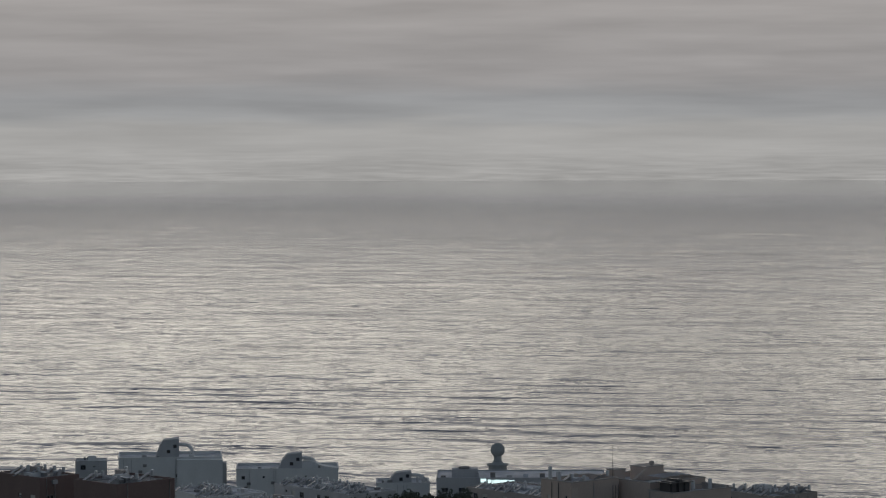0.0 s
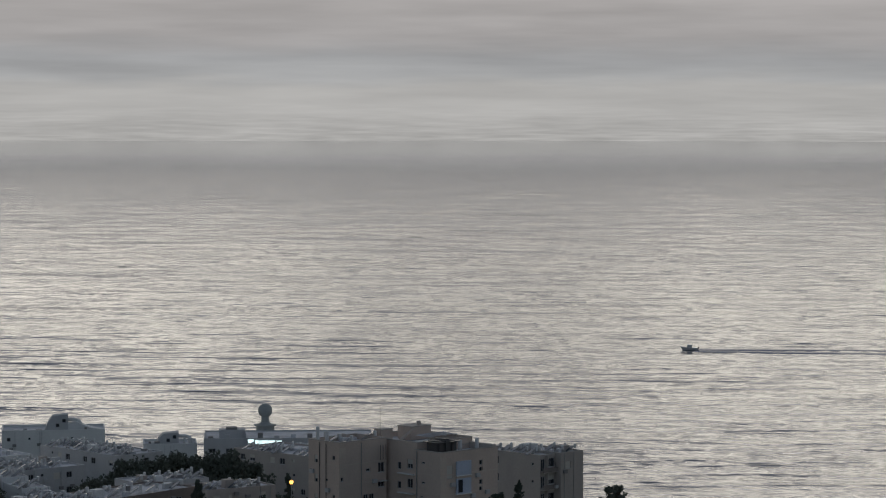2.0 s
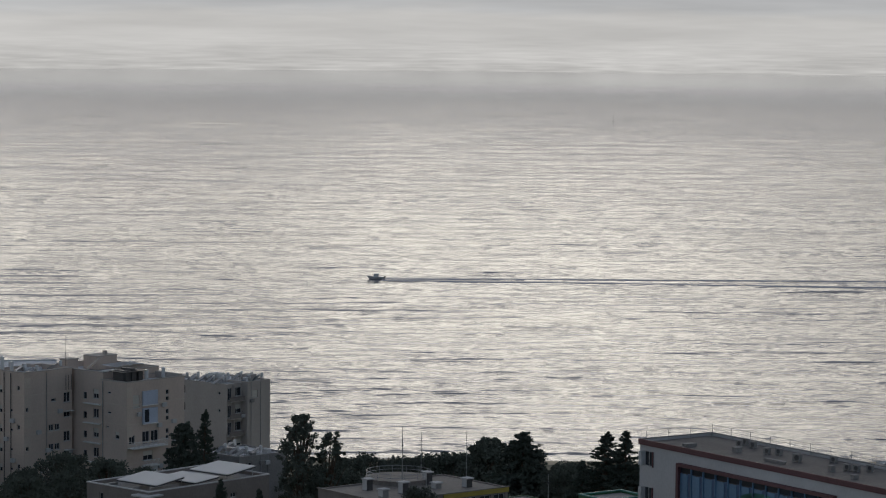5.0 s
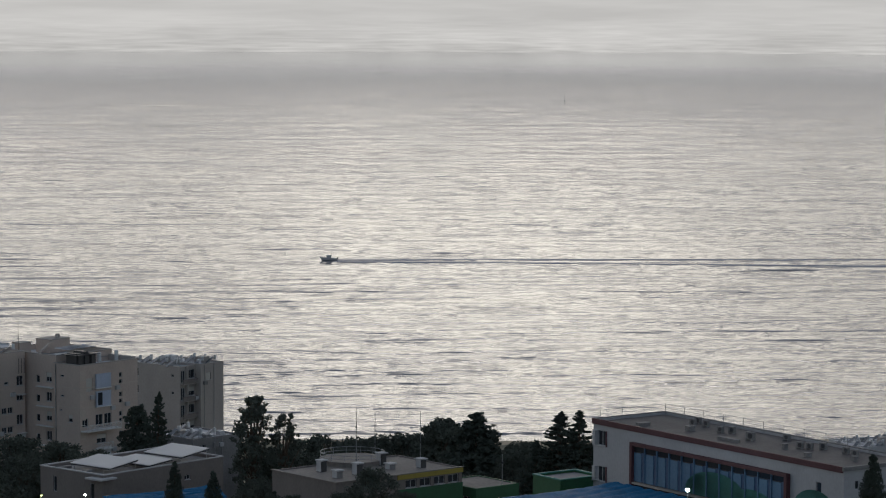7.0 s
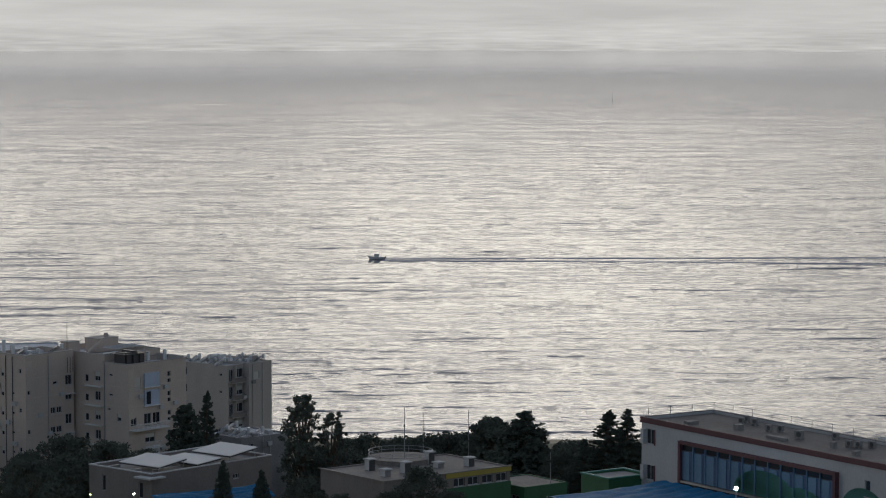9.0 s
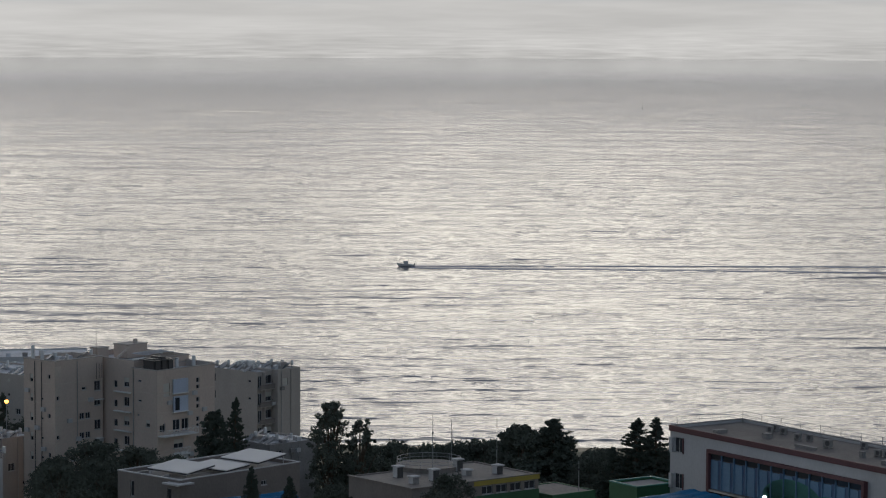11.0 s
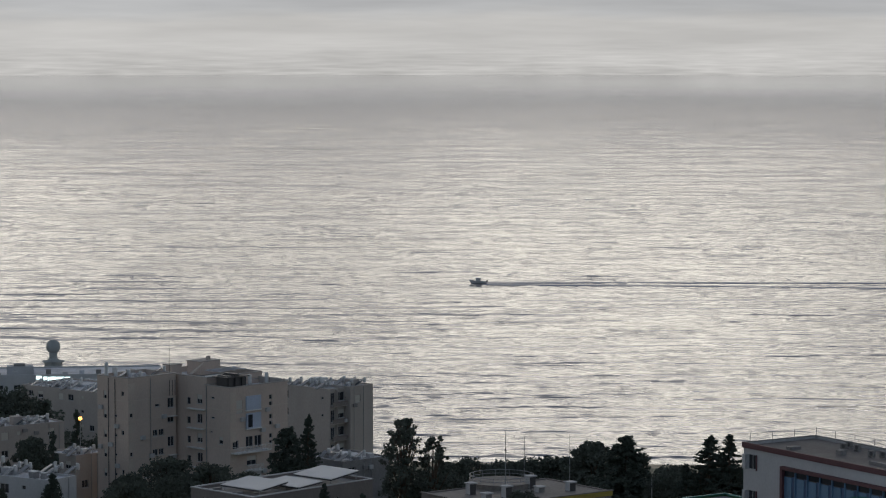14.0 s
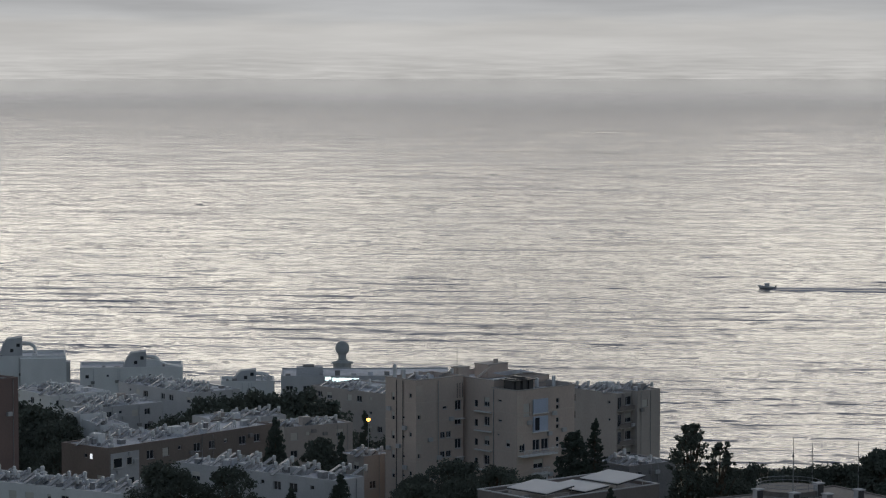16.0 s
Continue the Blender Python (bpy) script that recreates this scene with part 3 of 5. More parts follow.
for i in range(7):          # pale corner panels
    part("corner_panel", box(-0.03, 1.25, -0.07, -0.047, BH - 2.3 - S * i, BH - 0.75 - S * i), BAND, tower)
    part("corner_panel", box(9.8, 11.0, -11.77, -11.747, BH - 3.6 - S * i, BH - 2.0 - S * i), BAND, tower)
for i, x in enumerate((1.5, 3.0)):
    part("drainpipe", rods(((-0.09, x + 1.4, 1), (-0.09, x + 1.4, BH - 0.2), 0.06)), DARK, tower)


def balcony(parent, x0, x1, y, z, deep=1.2, label="white balcony with a railing"):
    b = part("balcony", box(x0, x1, y - deep, y, z, z + 0.16), WHITEW, parent, label)
    bm = bmesh.new()
    add_box(bm, x0, x1, y - deep, y - deep + 0.05, z + 1.0, z + 1.06)
    add_box(bm, x0, x0 + 0.05, y - deep, y, z + 1.0, z + 1.06)
    add_box(bm, x1 - 0.05, x1, y - deep, y, z + 1.0, z + 1.06)
    n = max(2, int((x1 - x0) / 0.9))
    step = (x1 - x0 - 0.06) / n
    for i in range(n + 1):
        add_rod(bm, (x0 + 0.03 + step * i, y - deep + 0.03, z + 0.16), (x0 + 0.03 + step * i, y - deep + 0.03, z + 1.0), 0.05, None, 4)
        if i < n:
            for p, q in ((0.16, 1.0), (1.0, 0.16)):
                add_rod(bm, (x0 + 0.03 + step * i, y - deep + 0.03, z + p), (x0 + 0.03 + step * (i + 1), y - deep + 0.03, z + q), 0.03, None, 4)
    part("railing", bm, WHITEW, b)


balcony(tower, 10.0, 17.0, -11.75, BH - 1.3 - 9.9, 1.4)
for drop, tall, m in ((1.5, 2.1, PALEB), (4.1, 2.3, PALEB), (12.6, 2.2, WHITEW)):          # enclosed balconies
    box_in = part("enclosed_balcony", box(13.0, 16.0, -11.98, -11.75, BH - 1.3 - drop - tall, BH - 1.3 - drop), m, tower, "pale blue shuttered balcony")
    part("sill", box(12.9, 16.1, -12.06, -11.75, BH - 1.3 - drop - tall - 0.14, BH - 1.3 - drop - tall - 0.003), WHITEW, box_in)
    if drop > 2:
        part("pane", box(13.3, 14.2, -12.0, -11.983, BH - 1.3 - drop - tall + 0.2, BH - 1.5 - drop), PANE, box_in)
balcony(tower, 12.7, 15.8, -11.75, BH - 1.3 - 12.9, 0.9)
for i in range(6):
    part("ledge", box(9.7, 10.28, -5.9, -2.2, BH - 5.2 - S * i, BH - 5.05 - S * i), WHITEW, tower)
    part("awning", box(7.8, 9.4, -0.75, -0.05, BH - 3.5 - S * i, BH - 3.42 - S * i), WHITE, tower) if i in (1, 3) else None
part("clothes_frame", rods(*[((7.9 + a, -0.5, BH - 3.2), (7.9 + a, -0.5, BH - 0.9), 0.04) for a in (0, 0.55, 1.1)]), DARK, tower)
for k, (u, drop) in enumerate(((2.3, 9.4), (4.1, 12.3), (6.6, 6.6), (3.0, 15.3), (8.6, 12.9), (6.8, 15.0))):
    part("wall_air_unit", box(u, u + 0.8, -0.42, -0.05, BH - drop, BH - drop + 0.6), GREYW, tower)
for k, (u, drop) in enumerate(((2.0, 5.2), (6.2, 7.2), (7.2, 4.2), (6.4, 13.4), (9.4, 9.8), (9.2, 6.9), (10.2, 12.8))):
    part("wall_air_unit", box(9.84 + u, 9.84 + u + 0.8, -12.1, -11.75, BH - 1.3 - drop, BH - 0.7 - drop), GREYW, tower)
for k, (v, drop) in enumerate(((2.0, 7.6), (3.4, 10.5), (5.6, 5.0), (5.7, 11.0), (1.9, 13.6))):
    part("wall_air_unit", box(-0.42, -0.05, v, v + 0.8, BH - drop, BH - drop + 0.6), GREYW, tower)
part("drainpipe", rods(((9.74, -6.6, 1), (9.74, -6.6, BH - 1.4), 0.07)), STEEL, tower)
part("drainpipe", rods(((4.4, -0.1, 1), (4.4, -0.1, BH - 0.3), 0.05)), STEEL, tower)
part("roof_parapet_step", box(20.9, 21.6, -11.5, -6.3, BH - 1.9, BH - 0.9), SAND, tower)
zt = BH - 0.9
part("stair_head", box(15.4, 19.6, 0.8, 3.8, zt, zt + 2.0), BEIGE, tower)
part("stair_head_roof", box(15.3, 19.7, 0.7, 3.9, zt + 2.003, zt + 2.12), SAND, tower)
part("flue", box(17.6, 18.1, 1.4, 1.9, zt + 2.123, zt + 2.75), SAND, tower)
part("roof_room", box(11.4, 13.6, 3.0, 4.8, zt, zt + 1.7), BEIGE, tower)
part("room_lid", box(11.3, 13.7, 2.9, 4.9, zt + 1.703, zt + 1.8), SAND, tower)
part("stair_slope", box(0, 3.4, 0, 0.3, 0, 0.3), BAND, tower, m=pose(12.9, 0.3, zt + 0.2, 0, -27, 0))
bm = bmesh.new()          # a sagging pale sheet over a lean-to
cloth = [[bm.verts.new((13.6 + 0.62 * i, -5.6 + 0.9 * j, zt + 1.15 + 0.35 * math.sin(i / 10 * math.pi) * math.sin((j + 1) / 6 * math.pi) + 0.09 * noise.noise((i * 0.7, j * 0.9, 4)))) for i in range(11)] for j in range(5)]
for ra, rb in zip(cloth, cloth[1:]):
    for i in range(10):
        bm.faces.new((ra[i], ra[i + 1], rb[i + 1], rb[i]))
bmesh.ops.solidify(bm, geom=bm.faces[:], thickness=0.05)
part("lean_to_sheet", bm, ROOF, tower, "sagging pale sheet over a roof lean-to")
part("lean_to_wall", box(13.7, 19.6, -5.0, -4.8, zt, zt + 1.05), SAND, tower)
part("roof_terrace_wall", box(10.5, 13.2, -5.9, -5.6, zt, zt + 0.9), WHITEW, tower)
bm = bmesh.new()
for a in range(3):          # netting slung over a frame, lower at the sides
    add_box(bm, 10.8 + a * 1.35, 12.1 + a * 1.35, -10.2, -7.5, BH - 1.9, BH + (0.25, 0.5, 0.1)[a])
bmesh.ops.bevel(bm, geom=bm.edges[:], offset=0.22, segments=2, affect="EDGES")
part("roof_shade", bm, DARK, tower, "black netted shade hut on the roof")
part("shade_eave", box(10.4, 15.2, -10.5, -7.2, BH + 0.0, BH + 0.1), DARK, tower)
for u, v, hh in ((1.6, 1.0, 0.7), (3.6, 3.2, 0.9), (6.6, 4.6, 0.6), (8.0, 2.0, 0.5), (5.4, 5.8, 1.1)):
    part("roof_clutter", box(u, u + 1.1, v, v + 0.8, BH - 0.7, BH - 0.7 + hh), (ROOF, CONC, SAND)[int(u) % 3], tower)
part("slab", box(10.3, 14.0, -11.4, -10.8, BH - 1.5, BH - 1.3), WHITEW, tower)


def tank(x, y, z, h=1.7, r=0.3):
    ob = thing("water_tank", "pale upright water tank on a flat roof", "water tank", pose(x, y, z), "roof tanks")
    bm = bmesh.new()
    add_rod(bm, (0, 0, 0.25), (0, 0, h), r, sides=12)
    add_rod(bm, (0, 0, h), (0, 0, h + 0.1), r, r * 0.5, sides=12)
    part("tank", bm, WHITE, ob)
    part("stand", rods(*[((a, b, 0), (a, b, 0.3), 0.04) for a in (-.2, .2) for b in (-.2, .2)]), STEEL, ob)
    return ob


ROOF_L, ROOF_R = 72.2 - 0.7, 72.2 - 1.9
for u, v, h in ((0.9, 5.9, 2.6), (2.9, 6.1, 1.7)):
    tank(*local(BX, BY, BT, u, v, ROOF_L), h)
for u, v, h in ((14.9, -7.2, 1.5), (16.6, -7.6, 1.6), (17.8, -7.6, 1.55), (20.6, -8.4, 1.7), (19.8, -2.0, 1.3)):
    tank(*local(BX, BY, BT, u, v, ROOF_R if v < -6 else ROOF_L - 0.3), h)
mast = aerial(5.5)
mast.matrix_basis = pose(*local(BX, BY, BT, 11.4, 3.4, ROOF_L - 0.3))
heaters(BX, BY, BT, ROOF_L, [(3.5, 2.0), (5.0, 1.5), (3.5, 5.0)], 3)

# the lower block behind it, towards the sea
bb, h, z0 = house("apartment_building", "brown-beige apartment block with roof heaters and dark balconies", -44.8, 528.1, 52.0, 4.0, 13.5, 62.8)
block(bb, 0, 4.0, 0, 13.5, 0, h, SAND, ROOF, [(0.3, 0.7 + S * i, 1.0, 2.1, "glass") for i in range(4)] + [(1.7, 0.7 + S * i, 2.0, 1.5, "half" if i % 2 else "glass") for i in range(4)], [(1.4, 1.4 + S * i, 0.6, 0.5, "glass") for i in range(2)] + [(9.6, 0.9 + S * i, 1.0, 1.4, "glass") for i in range(2)], 0.25)
part("hung_sheet", box(2.1, 3.1, -0.03, -0.004, h - 11.9, h - 10.9), WHITE, bb, "white sheet hung at a window")
heaters(-44.8, 528.1, 52.0, 62.55, [(1.2, 2 + 2.3 * i) for i in range(5)] + [(2.8, 3 + 2.3 * i) for i in range(4)], 11)
for i in range(4):          # loggias: a solid breast wall, dark openings above it, side fins
    z = h - 2.95 - S * i
    loggia = part("loggia", box(0.15, 3.85, -0.75, -0.003, z - 0.12, z), SAND, bb, "shaded loggia with a solid breast wall")
    part("breast_wall", box(0.15, 3.85, -0.75, -0.65, z + 0.003, z + 0.75), TAUPE, loggia)
    part("fin", box(1.38, 1.5, -0.645, -0.003, z + 0.003, z + 2.8), SAND, loggia)
    part("air_unit", box(2.9, 3.6, -1.05, -0.76, z + 0.1, z + 0.6), GREYW, loggia) if i % 2 else None
plain_house("brown-beige apartment block wing with plain end wall", -41.4, 530.2, 52.0, 5.7, 11.0, 63.0, SAND, ROOF, 2, 12, (1.5, 4.0), 0.25, drop=1.6, pitch=4.0)
plain_house("low grey house with cluttered pale roof", -37.8, 468.5, 45.0, 9.3, 10.0, 59.4, CONC, ROOF, 2, 13, (2, 5), 0.25)

# house with three pale roof panels
DX, DY, DT = -42.5, 387.7, 48.5
dh, h, z0 = house("school_building", "beige low building with three pale roof panels", DX, DY, DT, 20.9, 11.7, 67.0, group="school")
block(dh, 0, 20.9, 0, 11.7, 0, h, TAUPE, ROOFG, [(14, 1.6, 1.0, 0.6, "glass")], [(1.6, 1.2, 0.8, 2.0, "glass"), (8.6, 1.0, 0.7, 2.0, "glass")], 0.4, GREYW)
part("roof_step", box(-1.2, 1.6, -0.9, 2.0, h - 0.5, h - 0.3), GREYW, dh)


def roof_panel(u, v, w, d, z, rise=0.55):
    """A taut pale sheet on posts, its far edge raised."""
    ob = thing("roof_panel", "large pale tilted sheet raised on posts over a roof", "roof panel", pose(*local(DX, DY, DT, u, v, 66.6), 0, 0, DT), "pale roof panels")
    z -= 66.6
    bm = bmesh.new()
    for deep in (0, 0.07):
        for a, b, c in ((0, 0, z), (w, 0.25, z + rise), (w - 0.2, d, z + rise), (-0.3, d - 0.2, z)):
            bm.verts.new((a, b, c - deep))
    bm.verts.ensure_lookup_table()
    q = bm.verts
    bm.faces.new(q[0:4])
    bm.faces.new(q[4:8][::-1])
    for k in range(4):
        bm.faces.new((q[k], q[k + 4], q[(k + 1) % 4 + 4], q[(k + 1) % 4]))
    bmesh.ops.recalc_face_normals(bm, faces=bm.faces[:])
    part("sheet", bm, PALE, ob)
    # dark rods stand in for the shadow line under the two near edges
    for a, b in (((0.05, 0.06, z - 0.17), (w - 0.05, 0.3, z + rise - 0.17)), ((0.03, 0.06, z - 0.17), (-0.25, d - 0.25, z - 0.17))):
        part("edge_shadow_rod", rods((a, b, 0.09)), DARK, ob)
    for a, up in ((0.25, z + 0.02), (w - 0.4, z + rise - 0.1)):
        for b in (0.4, d - 0.4):
            part("post", rods(((a, b, 0), (a, b, up - 0.06), 0.045)), STEEL, ob)


roof_panel(2.9, 1.8, 5.0, 7.4, 67.4)
roof_panel(8.5, 0.7, 4.4, 7.0, 67.25, 0.3)
roof_panel(13.6, 0.1, 5.2, 7.0, 67.8)
part("roof_rail", rods(*[((a, 0.5, h - 0.4), (a, 0.5, h + 0.5), 0.03) for a in (0.6, 3.0, 5.4)], ((0.6, 0.5, h + 0.48), (5.4, 0.5, h + 0.48), 0.03)), STEEL, dh)
for u, v, w, d, hh in ((0.8, 4.0, 1.2, 0.8, 0.5), (11.6, 8.9, 1.4, 1.0, 0.4), (18.9, 8.2, 0.8, 1.6, 0.6), (6.2, 9.6, 1.0, 0.7, 0.5), (1.4, 9.4, 1.8, 0.6, 0.3)):
    part("roof_clutter", box(u, u + w, v, v + d, h - 0.4, h - 0.4 + hh), CONC, dh)

# green building with a round railed roof light
EX, EY, ET = -13.1, 374.8, 39.7
eh, h, z0 = house("school_building", "low grey and green building with yellow fascia", EX, EY, ET, 19.8, 12.8, 68.3, group="school")
block(eh, 0, 19.8, 0, 12.8, 0, h, TAUPE, ROOFT, [(10.8 + 2.25 * i, 0.75, 1.7, 1.0, "glass") for i in range(4)], [], 0.15)
part("yellow_fascia", box(9.5, 19.9, -0.12, -0.003, h - 0.6, h + 0.05), YELLOW, eh)
part("green_wall", box(9.5, 19.85, -0.09, -0.003, 0.5, h - 1.85), GREEN, eh)
part("roof_edge", box(-0.2, 20.0, -0.2, 0.1, h + 0.004, h + 0.12), ROOFT, eh)
part("roof_edge", box(-0.2, 0.1, 0.1, 12.9, h + 0.004, h + 0.12), ROOFT, eh)
ring = thing("round_roof_light", "round concrete roof light with pale railing", "roof light", pose(-11.6, 391.5, 68.15))
bm = bmesh.new()
add_rod(bm, (0, 0, 0), (0, 0, 0.55), 4.0, sides=40)
add_rod(bm, (0, 0, 0.55), (0, 0, 0.62), 4.15, sides=40)
part("drum", bm, ROOFT, ring)
for zr in (1.0, 1.45):
    bm = bmesh.new()
    pts = [(4.0 * math.cos(a * math.tau / 40), 4.0 * math.sin(a * math.tau / 40), zr) for a in range(41)]
    for a, b in zip(pts, pts[1:]):
        add_rod(bm, a, b, 0.035, None, 5)
    part("rail", bm, STEEL, ring)
for a in range(14):
    c, s = 4.0 * math.cos(a * math.tau / 14), 4.0 * math.sin(a * math.tau / 14)
    part("post", rods(((c, s, 0.6), (c, s, 1.47), 0.035)), STEEL, ring)
for u, v, hh in ((4.6, 8.8, 1.5), (6.6, 4.2, 1.5), (13.6, 8.3, 1.6), (3.2, 3.8, 1.0), (16.2, 3.6, 1.2), (12.4, 5.0, 0.8)):
    vent = thing("roof_vent", "square roof vent box with pale cap", "roof vent", pose(*local(EX, EY, ET, u, v, 68.15), 0, 0, ET), "roof vents")
    part("shaft", box(-0.45, 0.45, -0.45, 0.45, 0, hh - 0.15), DARK if hh > 1.1 else CONC, vent)
    part("cap", box(-0.6, 0.6, -0.6, 0.6, hh - 0.15, hh), GREYW, vent)
    part("side", box(-0.47, -0.452, -0.45, 0.45, 0.05, hh - 0.153), GREYW, vent)
an, h, z0 = house("school_building", "small green annex with a tan flat roof", 3.9, 388.0, 39.0, 7.0, 8.0, 65.5, group="school")
block(an, 0, 7.0, 0, 8.0, 0, h, GREEN, ROOFT, [], [(1.0, 1.2, 1.6, 1.3, "glass")], 0.1)
ga, h, z0 = house("school_building", "small green flat-roofed outbuilding beside the canopy", 12.8, 345.0, 36.0, 6.0, 5.0, 73.6, group="school")
block(ga, 0, 6.0, 0, 5.0, 0, h, GREEN, ROOFG, [], [], 0.2, TEAL)
for x, y, hgt in ((-10.9, 384.0, 8.0), (-9.4, 420, 14.2), (-3.3, 420, 14.5), (7.2, 391.0, 4.0)):
    pole = thing("flag_pole", "slender pale pole rising above the trees", "pole", pose(x, y, ground_height(x, y) - 0.2 if y > 400 else (68.1 if x < 0 else 65.4)), "slender poles")
    part("mast", rods(((0, 0, 0), (0, 0, hgt), 0.09, 0.04)), STEEL, pole)
    part("collar", rods(((0, 0, hgt * 0.7), (0, 0, hgt * 0.7 + 0.25), 0.12)), DARK, pole)

# the school with the long glazed front
FX, FY, FT = 40.1, 313.4, 34.5
sc, h, z0 = house("school_building", "long white school building with red trim and glazed front", FX, FY, FT, 10.2, 41.6, 80.1, group="school")
gl0, gl1 = 8.6, 34.0          # the glazed bay, measured from the near corner
left = [(3.4, 1.9, 0.85, 1.7, "glass"), (39.3, 1.1, 1.5, 1.7, "glass"), (39.3, 5.1, 1.5, 1.7, "glass")]
left += [(gl0, 2.1, gl1 - gl0, 7.2, "none")]
holes = [q for q in left if q[4] != "none"]
block(sc, 0, 10.2, 0, 41.6, 0, h, SCHOOL, ROOFS, [(1.5, 1.4, 0.6, 0.9, "glass"), (3.6, 1.4, 0.6, 0.9, "glass")], holes, 0.25)
for a in ((-0.16, 10.3, -0.16, 0.1), (-0.16, 0.1, 0.1, 41.7), (10.0, 10.3, 0.1, 41.7), (0.1, 10.0, 41.5, 41.7)):
    part("red_fascia", box(*a, h + 0.004 - 0.5 if a[2] < 0.2 and a[1] < 5 else h - 0.3, h + 0.12), RED if a[1] < 5 else CONC, sc)
bay = part("glazed_bay", box(-0.10, -0.003, gl0, gl1, h - 9.3, h - 2.0), DARK, sc)
part("bay_surround", box(-0.55, -0.003, gl1, gl1 + 0.4, h - 9.3, h - 1.65), RED, bay)
part("bay_surround", box(-0.55, -0.003, gl0 - 0.4, gl0, h - 9.3, h - 1.65), RED, bay)
part("bay_surround", box(-0.55, -0.003, gl0, gl1, h - 2.0, h - 1.65), RED, bay)
nb = 12
for drop in (1.2, 5.2):          # pale shutter boxes beside the end windows
    part("shutter_box", box(-0.3, -0.004, 40.95, 41.45, h - drop - 1.6, h - drop), GREYW, sc)
    part("window_surround", box(-0.1, -0.004, 39.1, 39.27, h - drop - 1.65, h - drop + 0.1), RED, sc)
for i in range(nb):
    y0 = gl0 + (gl1 - gl0) * i / nb
    y1 = gl0 + (gl1 - gl0) * (i + 1) / nb
    part("glass_panel", box(-0.2, -0.103, y0 + 0.85, y1 + 0.08, h - 5.9, h - 2.75), BLUEG, bay)
    part("top_light", box(-0.15, -0.103, y0 + 0.2, y1 + 0.08, h - 2.65, h - 2.08), PANE, bay)
    part("blue_strip", box(-0.14, -0.103, y0 + 0.18, y0 + 0.85, h - 5.9, h - 2.66), NAVY, bay)
    part("mullion", box(-0.34, -0.103, y0 + 0.085, y0 + 0.175, h - 5.9, h - 2.02), BLUEG, bay)
    part("low_panel", box(-0.16, -0.103, y0 + 0.3, y1 - 0.12, h - 8.9, h - 6.3), PANE, bay)
part("transom", box(-0.5, -0.103, gl0, gl1, h - 6.2, h - 5.98), STEEL, bay)
# low hills of a mural in teal on the wall and the panels
for c, r, x in ((20.0, 4.0, -0.222), (14.0, 3.4, -0.218), (4.4, 2.7, -0.02)):
    bm = bmesh.new()
    top = h - 3.2 if c > 18 else h - 4.2 if c > 5 else h - 2.9
    vs = [bm.verts.new((x, c + r * 1.25 * math.cos(a * math.pi / 16), max(top - 3.2, top - 2.2 + 2.3 * math.sin(a * math.pi / 16)))) for a in range(17)]
    vs += [bm.verts.new((x, c - r * 1.25, top - 2.7)), bm.verts.new((x, c + r * 1.25, top - 2.7))]
    f = bm.faces.new(vs)
    bmesh.ops.solidify(bm, geom=[f], thickness=0.012)
    part("mural", bm, TEAL, sc)
rz = 80.1 - 0.25
for u, v in ((7.2, 33.0), (7.8, 31.4), (6.2, 27.0), (7.0, 26.0), (8.4, 18.6), (6.0, 13.6), (6.4, 12.6), (7.6, 11.8), (7.6, 8.2), (7.2, 6.4), (8.6, 33.8)):
    copy_thing(AC, pose(*local(FX, FY, FT, u, v, rz), 0, 0, FT - 80) @ Matrix.Diagonal((0.8, 0.8, 0.8, 1)))
AC.matrix_basis = pose(*local(FX, FY, FT, 5.4, 21.0, rz), 0, 0, FT - 75)
for u, v, w, d, hh in ((3.2, 22, 0.4, 3.2, 0.25), (4.4, 30.0, 0.8, 0.8, 0.5), (2.6, 36.0, 1.4, 0.8, 0.3), (4.2, 14.0, 0.5, 0.5, 0.6), (3.0, 9.0, 0.6, 0.6, 0.4), (5.0, 4.0, 0.5, 0.5, 0.5)):
    duct = thing("roof_duct", "low grey duct box lying on the school roof", "duct", pose(*local(FX, FY, FT, u, v, rz), 0, 0, FT), "roof ducts")
    part("body", box(-w / 2, w / 2, -d / 2, d / 2, 0, hh), CONC, duct)
    part("lid", box(-w / 2 - .04, w / 2 + .04, -d / 2 - .04, d / 2 + .04, hh, hh + 0.05), CONC, duct)
rail = thing("roof_railing", "thin steel safety railing along the school roof", "railing", pose(*local(FX, FY, FT, 0, 0, 80.1), 0, 0, FT))
pts = [(9.9, 41.2 - 3.4 * i) for i in range(12)] + [(9.9 - 3.1 * i, 41.2) for i in range(1, 4)]
for u, v in pts:
    part("post", rods(((u, v, -0.26), (u, v, 1.05), 0.035)), STEEL, rail)
for zr in (0.55, 1.0):
    part("rail", rods(((9.9, 3.8, zr), (9.9, 41.2, zr), 0.022), ((9.9, 41.2, zr), (0.6, 41.2, zr), 0.022)), STEEL, rail)

